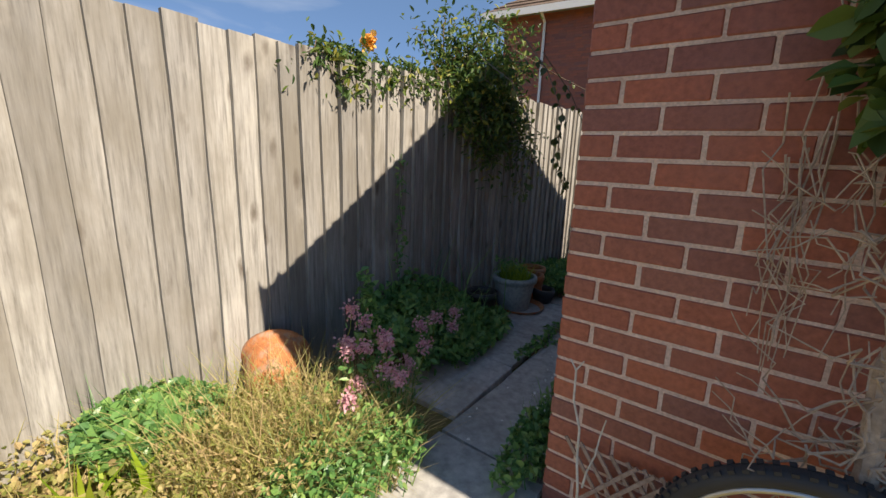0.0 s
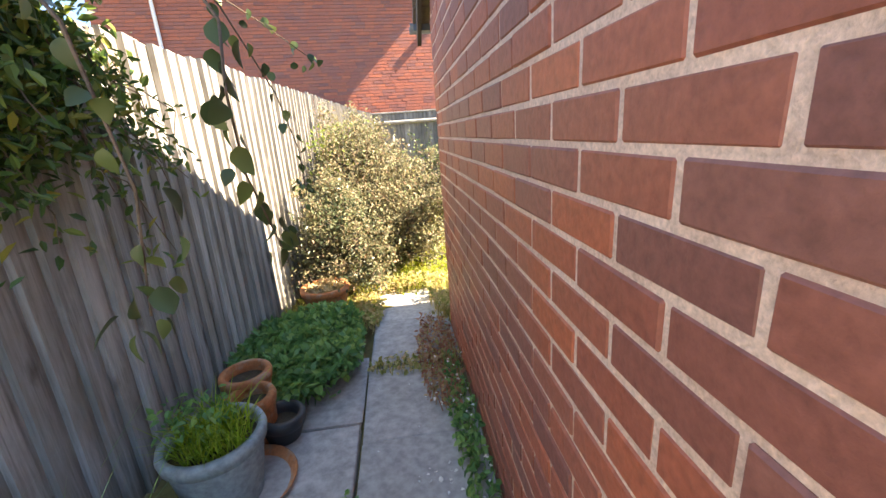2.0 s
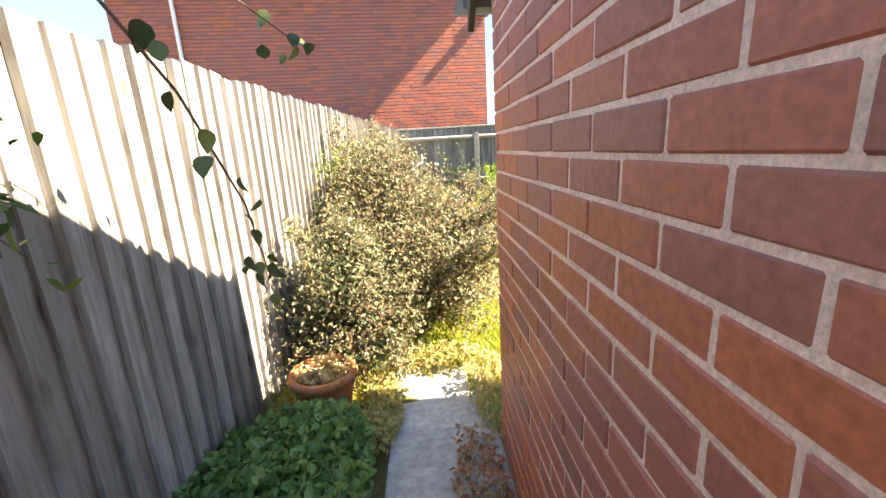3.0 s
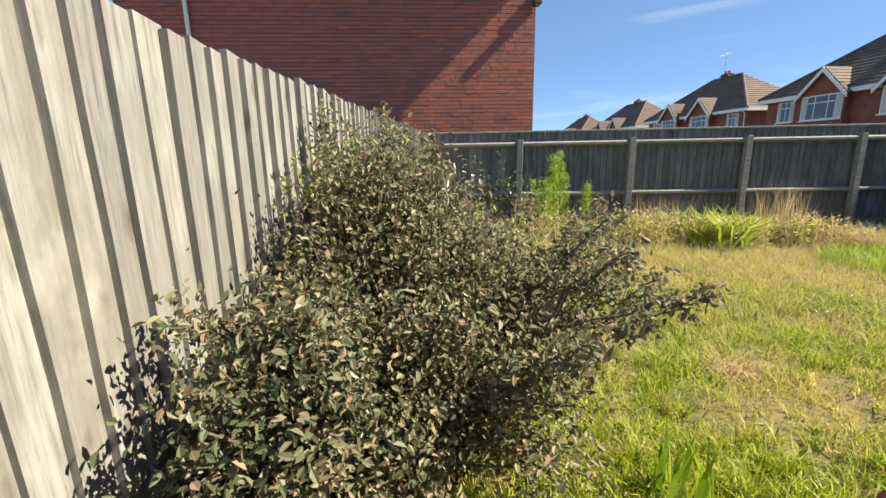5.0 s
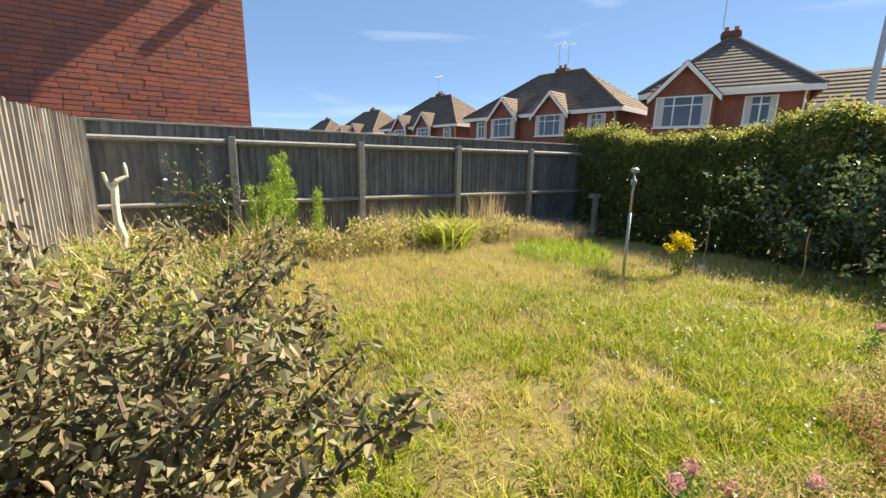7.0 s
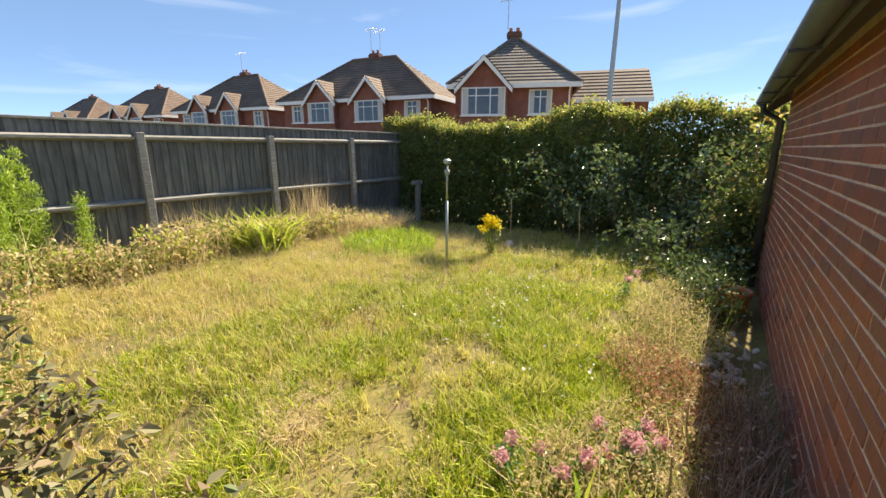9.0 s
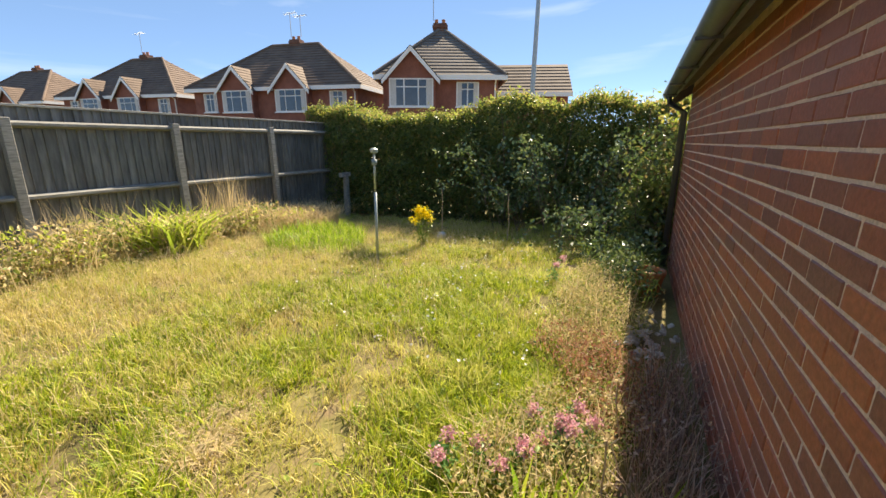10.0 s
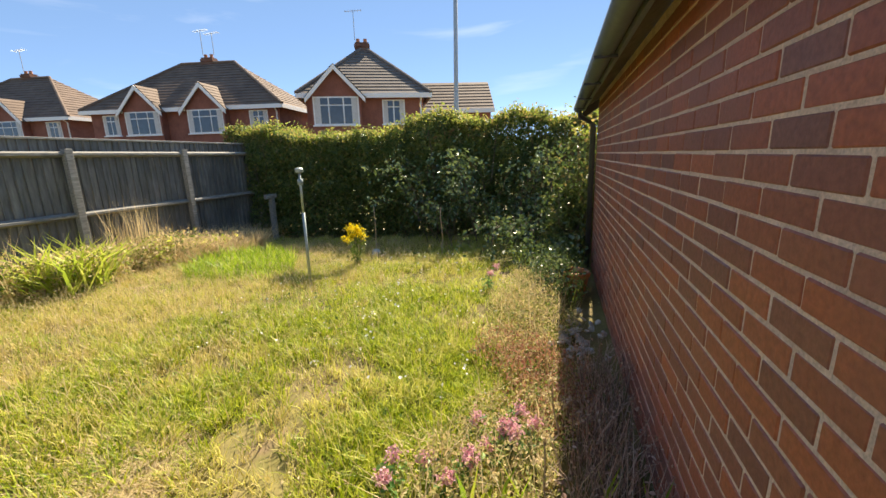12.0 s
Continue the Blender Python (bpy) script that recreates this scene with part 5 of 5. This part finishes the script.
def passage():
    p = pot("plant_pot", -1.06, 1.8, .185, .3, BLUEPOT, "round blue-grey plastic pot with grass growing in it")
    n = 420
    a, d = rng.uniform(0, 6.28, n), .13 * np.sqrt(rng.uniform(0, 1, n))
    blades("grass", np.column_stack([d * np.cos(a), d * np.sin(a), np.full(n, .25)]), .13, .003, LUSH, p, lean=.9)
    leaves("weed_growth", np.column_stack([d[:220] * np.cos(a[:220]) - .06, d[:220] * np.sin(a[:220]) + .04, rng.uniform(.26, .42, 220)]), .035, IVY, p)
    sc = empty("saucer", -1.0, 1.82, .012, 0, "dark red-brown pot saucer under the pot", "saucer")
    part("dish", lathe([(.17, 0), (.2, .03), (.205, .03), (.175, .0)], 30), TERRACOTTA, sc, "", True)
    pot("plant_pot", -1.03, 2.12, .11, .24, TERRACOTTA, "tall terracotta pot with a limescaled rim", (2, -3))
    pot("plant_pot", -.92, 2.1, .1, .14, BLACKPOT, "small black plastic pot with old compost", (0, 4))
    pot("plant_pot", -1.12, 2.3, .12, .26, TERRACOTTA, "terracotta pot half hidden in leaves")
    pot("plant_pot", -1.2, 1.5, .13, .2, BLACKPOT, "black plastic pot in the shade by the fence")
    p = pot("plant_pot", -.93, 3.5, .185, .24, TERRACOTTA, "wide terracotta pot full of dry leaves in the sun")
    n = 260
    a, d = rng.uniform(0, 6.28, n), .15 * np.sqrt(rng.uniform(0, 1, n))
    leaves("leaf_litter", np.column_stack([d * np.cos(a), d * np.sin(a), rng.uniform(.19, .235, n)]), .05, STRAW, p, wide=.7)
    p = pot("plant_pot", 4.75, 3.34, .14, .26, TERRACOTTA, "terracotta pot standing in weeds against the wall")


passage()


def ground_cover(name, box, n, h, size, mat, label, stems=0, wide=.7, fall=0.0, lump=3.0):
    (x0, x1), (y0, y1) = box
    g = empty(name, (x0 + x1) / 2, (y0 + y1) / 2, 0, 0, label, "plants")
    x, y = rng.uniform(x0, x1, n), rng.uniform(y0, y1, n)
    u, v = (x - (x0 + x1) / 2), (y - (y0 + y1) / 2)
    m = (np.abs(u / (x1 - x0) * 2) ** 2.5 + np.abs(v / (y1 - y0) * 2) ** 2.5) < 1 + .3 * np.array([noise.noise((a * 5, b * 5, 1)) for a, b in zip(x, y)])
    u, v, x, y = u[m], v[m], x[m], y[m]
    hill = np.array([h * (.35 + 1.0 * (noise.noise((a * lump, b * lump, 7)) * .5 + .5)) for a, b in zip(x, y)])
    hill *= 1 - fall * np.clip((u / (x1 - x0) + .5) * .7 + (v / (y1 - y0) + .5) * .6, 0, 1)
    z = hill * (1 - np.abs(rng.normal(0, .3, len(x))).clip(0, 1))
    leaves("foliage", np.column_stack([u, v, z]), size, mat, g, wide=wide, facing=.8)
    if stems:
        k = rng.integers(0, len(u), stems)
        blades("stalk_growth", np.column_stack([u[k], v[k], np.zeros(stems)]), h * 1.1, .003, mat, g, lean=.4)
    return g


ground_cover("ground_ivy", ((-1.5, -.78), (.2, 1.5)), 5600, .6, .05, IVY, "dense green herb growing along the fence foot", 50, fall=.85, lump=4.5)
ground_cover("ground_ivy", ((-1.34, -.6), (2.22, 3.3)), 5200, .18, .055, IVY, "dense low green leaves along the path edge", 200)
ground_cover("ground_ivy", ((-.63, -.53), (.9, 1.7)), 220, .05, .035, IVY, "weeds growing in the slab joint", 100)
ground_cover("path_weeds", ((-.24, -.02), (-.1, 1.25)), 1700, .13, .035, IVY, "low weeds along the brick wall with fallen petals", 260)
ground_cover("path_weeds", ((-.13, -.02), (1.3, 2.6)), 500, .09, .035, IVY, "low weeds along the brick wall", 160)
ground_cover("red_weeds", ((-.26, -.02), (2.1, 3.15)), 900, .09, .03, REDWEED, "rust-red dying weeds at the wall foot", 200)
ground_cover("sun_weeds", ((-.72, -.5), (3.05, 3.75)), 700, .09, .035, WEED, "dry weeds at the end of the path", 260)
ground_cover("joint_weeds", ((-.56, .0), (2.5, 2.68)), 260, .06, .03, WEED, "weeds growing across a slab joint", 120)
ground_cover("joint_weeds", ((-.56, .0), (3.74, 4.0)), 500, .12, .035, WEED, "weeds closing over the end of the path", 220)
ground_cover("joint_weeds", ((-.56, -.04), (1.3, 1.37)), 120, .04, .028, IVY, "weeds growing across a slab joint", 60)
ground_cover("joint_weeds", ((-.12, .12), (3.1, 3.8)), 500, .16, .035, WEED, "weeds beside the path corner", 260)


def petals():
    n = 150
    P = np.column_stack([rng.uniform(-.5, -.03, n) ** 1 * 1.0, rng.uniform(.1, 2.4, n), np.full(n, .03)])
    P[:, 0] = -.03 - .42 * np.abs(rng.normal(0, .45, n)).clip(0, 1.1)
    P[:, 2] = np.where(P[:, 0] > -.25, rng.uniform(.04, .2, n), .022)
    tagged(leaves("fallen_petals", P, .017, WHITE_PETAL, wide=.8, facing=2), "small white petals fallen on the path", "petals", kind="stuff")


petals()


def round_leaf(seed, L=.042, W=.034):
    """A rounded leaf with a pointed tip, a fold along its midrib and a curl."""
    r = random.Random(seed)
    n = 7
    curl, fold = r.uniform(.2, .5), r.uniform(.12, .3)
    V, F = [], []
    for i in range(n + 1):
        f = i / n
        half = W / 2 * math.sin(math.pi * f ** .8) ** .8 if 0 < i < n else .0008
        z = -curl * L * f * f
        V += [(L * f, -half * r.uniform(.92, 1.06), z + fold * half), (L * f, 0, z), (L * f, half * r.uniform(.92, 1.06), z + fold * half)]
    for i in range(n):
        a = 3 * i
        F += [(a, a + 1, a + 4, a + 3), (a + 1, a + 2, a + 5, a + 4)]
    return mesh_of("leaf", V, F, DARKLEAF, True)


def climber():
    """The rambling climber over the fence top, with stems that hang into the passage."""
    c = empty("climbing_rose", fence_x(1.6), 1.6, 0, 0, "rambling climber with small leaves spilling over the fence top", "climber")

    def put(ob):
        ob.matrix_parent_inverse = c.matrix_world.inverted()
        return ob
    bm = bmesh.new()
    P, D = [], []
    for k in range(80):
        y0 = rng.uniform(1.3, 2.0)
        x0 = fence_x(y0)
        p0 = (x0 - .05, y0, 1.75)
        p1 = (x0 + rng.uniform(-.25, .38), y0 + rng.uniform(-.3, .25), rng.uniform(1.35, 2.4))
        pts = wobble(p0, p1, 6, .04, .1)
        add_tube(bm, pts, .006, .002, 5)
        for q in pts[1:]:
            for j in range(12):
                P.append(np.array(q) + rng.normal(0, .06, 3))
    for k in range(46):
        y0 = rng.uniform(.2, 1.45)
        x0 = fence_x(y0)
        pts = wobble((x0 - .04, y0, 1.8), (x0 + rng.uniform(-.1, .1), y0 + rng.uniform(-.25, .25), rng.uniform(1.62, 1.86)), 4, .02, .04)
        add_tube(bm, pts, .004, .002, 5)
        for q in pts:
            for j in range(9):
                P.append(np.array(q) + rng.normal(0, .035, 3))
    for cy, cz, n in ((1.72, 1.55, 1100), (1.45, 1.66, 500), (2.0, 1.68, 350)):
        P += list(np.array([fence_x(cy) + .13, cy, cz]) + rng.normal(0, 1, (n, 3)) * np.array([.05, .11, .13]))
    for k in range(26):
        y0 = rng.uniform(1.5, 2.3)
        pts = wobble((fence_x(y0) + .05, y0, 1.78), (fence_x(y0) + rng.uniform(.1, .3), y0 + rng.uniform(-.15, .25), rng.uniform(.95, 1.5)), 7, .03)
        add_tube(bm, pts, .004, .002, 5)
        for q in pts[1:]:
            P += [np.array(q) + rng.normal(0, .03, 3) for _ in range(5)]
    tagged(put(part("stalk_growth", bm, BARK, c)), kind="stuff")
    put(leaves("foliage", np.array(P), .05, CLIMBLEAF, c, droop=.4, wide=.42))
    put(leaves("flower", np.array([fence_x(.6) + .02, .56, 1.93]) + rng.normal(0, .014, (60, 3)), .04, ROSE, c, "apricot rose bloom", wide=.9))
    # hanging stem with round dark leaves
    bm = bmesh.new()
    for pts, side in (([(-.95, 1.75, 2.05), (-.8, 2.0, 1.78), (-.72, 2.2, 1.52), (-.7, 2.35, 1.3), (-.73, 2.5, 1.08)], .035),
                      ([(-1.2, 1.7, 2.1), (-.98, 2.15, 1.95), (-.82, 2.55, 1.86), (-.66, 2.83, 1.74)], .03),
                      ([(-1.1, 1.6, 2.2), (-.75, 1.4, 1.85), (-.56, 1.27, 1.55), (-.54, 1.18, 1.42), (-.56, 1.25, 1.28), (-.55, 1.36, 1.1)], .04),
                      ([(-1.2, 1.3, 1.95), (-.86, 1.12, 1.75), (-.68, 1.05, 1.5), (-.64, 1.04, 1.28), (-.68, 1.06, 1.08)], .04)):
        fine = []
        for a, b in zip(pts, pts[1:]):
            for j in range(4):
                fine.append(Vector(a).lerp(Vector(b), j / 4))
        fine.append(Vector(pts[-1]))
        add_tube(bm, fine, .004, .002, 5)
        for q in fine[3:]:
            D += [np.array(q) + rng.normal(0, .016, 3) for _ in range(1 + (rng.uniform() < .45))]
            if q is fine[-1] or q is fine[-2]:
                D += [np.array(q) + rng.normal(0, .025, 3) for _ in range(3)]
    put(part("hanging_stem", bm, BARK, c, "thin bare stem hanging over the path"))
    kinds = [round_leaf(q) for q in range(4)]
    for k, q in enumerate(D):
        ob = ob_of("leaf", kinds[k % 4], c)
        ob.matrix_parent_inverse = c.matrix_world.inverted()
        ob.matrix_basis = pose(*q, rng.uniform(-70, 70), rng.uniform(20, 130), rng.uniform(0, 360)) @ Matrix.Scale(rng.uniform(.75, 1.3), 4)
    # a thin vine climbing the boards
    bm = add_tube(bmesh.new(), wobble((fence_x(.8) + .05, .8, .1), (fence_x(.82) + .05, .82, 1.25), 10, .012), .004, .002, 5)
    put(part("vine", bm, BARK, c))
    put(leaves("vine_foliage", np.column_stack([np.full(110, fence_x(.8) + .06), .8 + rng.normal(0, .03, 110), rng.uniform(.1, 1.25, 110)]), .04, IVY, c))


climber()


# ---- the front bed ----
tuft("dry_grass_clump", -.95, -.55, 1500, .33, .33, WEED, "clump of dry golden grass in the front bed", "plant", .0022, .8, (WEED, 2600), .022)
tuft("dry_grass_clump", -.72, -.3, 900, .25, .3, WEED, "clump of dry golden grass in the front bed", "plant", .0022, .8, (IVY, 1100), .03)
ground_cover("cranesbill", ((-1.62, -1.15), (-1.05, -.55)), 2400, .28, .042, IVY, "mound of blue-green rounded leaves by the fence", 100, wide=.9)
ground_cover("bed_weeds", ((-1.75, -.6), (-1.9, -.7)), 4600, .2, .028, WEED, "mixed low weeds in the front bed", 300)
ground_cover("bed_weeds", ((-.75, -.42), (-.75, -.05)), 1500, .22, .034, IVY, "leafy weeds beside the path", 120)
tuft("strap_leaves", -1.12, -1.0, 26, .12, .26, LUSH, "a few pale green strap leaves", "plant", .012, .4)
for x, y, h, n in ((-1.06, -.12, .52, 2), (-.9, .02, .46, 3), (-.8, .12, .32, 2), (-.82, -.1, .5, 3), (-.7, -.05, .42, 2), (-.74, -.22, .34, 2), (-.98, .45, .4, 2), (-.86, .62, .35, 2)):
    valerian(x, y, h, n, spread=.11)
p = pot("plant_pot", -1.36, -.3, .18, .3, TERRACOTTA, "orange terracotta pot lying on its side by the fence")
p.matrix_world = Matrix.Translation((-1.32, -.3, .06)) @ Vector((-.8, .55, .35)).to_track_quat("Z", "Y").to_matrix().to_4x4()


def bicycle_wheel():
    w = new("bicycle_wheel")
    R = .33
    w.matrix_world = pose(.72, -.13, .285, 96, 0, 4)
    tagged(w, "old bicycle wheel with knobbly black tyre leaning on the bricks", "wheel")

    def ring(rad, thick, n=64, k=10, flat=1.0):
        bm = bmesh.new()
        rows = []
        for i in range(n):
            a = 2 * math.pi * i / n
            c = Vector((math.cos(a), math.sin(a), 0))
            rows.append([bm.verts.new(c * (rad + thick * math.cos(2 * math.pi * j / k)) + Vector((0, 0, thick * flat * math.sin(2 * math.pi * j / k)))) for j in range(k)])
        for i in range(n):
            for j in range(k):
                bm.faces.new((rows[i][j], rows[(i + 1) % n][j], rows[(i + 1) % n][(j + 1) % k], rows[i][(j + 1) % k]))
        return bm
    t = part("tyre", ring(R, .026), RUBBER, w, "", True)
    bm = bmesh.new()
    for i in range(72):
        a = 2 * math.pi * i / 72
        for zz in (-.014, .014):
            add_box(bm, (-.004, -.007, -.007), (.006, .007, .007), 0, Matrix.Rotation(a, 4, "Z") @ Matrix.Translation((R + .022, 0, zz)))
    part("tread", bm, RUBBER, t)
    part("rim", ring(R - .034, .011, flat=1.4), ALLOY, w, "", True)
    for i in range(32):
        a = 2 * math.pi * i / 32
        b = a + (.5 if i % 2 else -.5)
        bm = add_tube(bmesh.new(), [(.022 * math.cos(b), .022 * math.sin(b), .02 if i % 4 < 2 else -.02), ((R - .04) * math.cos(a), (R - .04) * math.sin(a), 0)], .0011, .0011, 4)
        part("spoke", bm, ALLOY, w)
    part("hub", add_tube(bmesh.new(), [(0, 0, -.045), (0, 0, .045)], .022, .022, 14), ALLOY, w, "", True)


bicycle_wheel()


def trellis():
    t = empty("trellis", .3, -.04, 0, 0, "low expanding lath trellis against the bricks", "trellis")
    for k in range(8):
        for s in (-1, 1):
            part("lath", boxed((-.006, -.003, 0), (.006, .003, .27), 0, pose(-.16 + k * .05 + (.1 if s < 0 else 0), -.004 * s, .14, -2, s * 38, 0)), TRELLIS, t)
    p = empty("dead_stalk", .2, -.16, 0, 0, "pale forked dead plant stalk", "plant")
    bm = add_tube(bmesh.new(), wobble((0, 0, .0), (-.08, .0, .68), 7, .008), .005, .003, 6)
    add_tube(bm, wobble((-.02, 0, .3), (.02, .01, .55), 4, .006), .004, .002, 5)
    add_tube(bm, [(-.08, 0, .68), (-.1, .0, .71)], .003, .002, 5)
    add_tube(bm, [(-.08, 0, .68), (-.06, .0, .715)], .003, .002, 5)
    part("stalk", bm, BLEACHED, p)


trellis()


def wall_climber():
    """The dead woody climber on the front wall with a few live leaves."""
    c = empty("wall_climber", .75, -.1, 0, 0, "dead tangled woody climber on the bricks with some green leaves", "climber")

    def put(ob):
        ob.matrix_parent_inverse = c.matrix_world.inverted()
        return ob
    bm = bmesh.new()
    add_tube(bm, wobble((.74, -.12, 0), (.8, -.1, 2.0), 9, .02), .028, .014, 8)
    for k in range(80):
        z = rng.uniform(.4, 1.55)
        p0 = (.76 + rng.uniform(-.03, .1), -.12, z)
        p1 = (rng.uniform(.45, .85), rng.uniform(-.16, -.03), z + rng.uniform(-.35, .3))
        put(part("twig", add_tube(bmesh.new(), wobble(p0, p1, 9, .022, rng.uniform(-.16, .14)), .004, .0015, 5), PALETWIG, c))
    for k in range(14):
        x = rng.uniform(.46, .6)
        put(part("twig", add_tube(bmesh.new(), wobble((x, -.02, rng.uniform(1.2, 1.5)), (x + rng.uniform(-.04, .06), -.03, rng.uniform(.75, 1.0)), 6, .03), .0025, .0015, 5), PALETWIG, c))
    put(part("main_stem", bm, PALETWIG, c))
    n = 800
    P = np.column_stack([rng.uniform(.55, 1.0, n), rng.uniform(-.2, -.06, n), rng.uniform(1.2, 1.75, n)])
    P = P[(P[:, 0] - .55) * 1.6 + (P[:, 2] - 1.2) > .3]
    put(leaves("foliage", P, .075, CLIMBLEAF, c, droop=.5, wide=.65))


wall_climber()
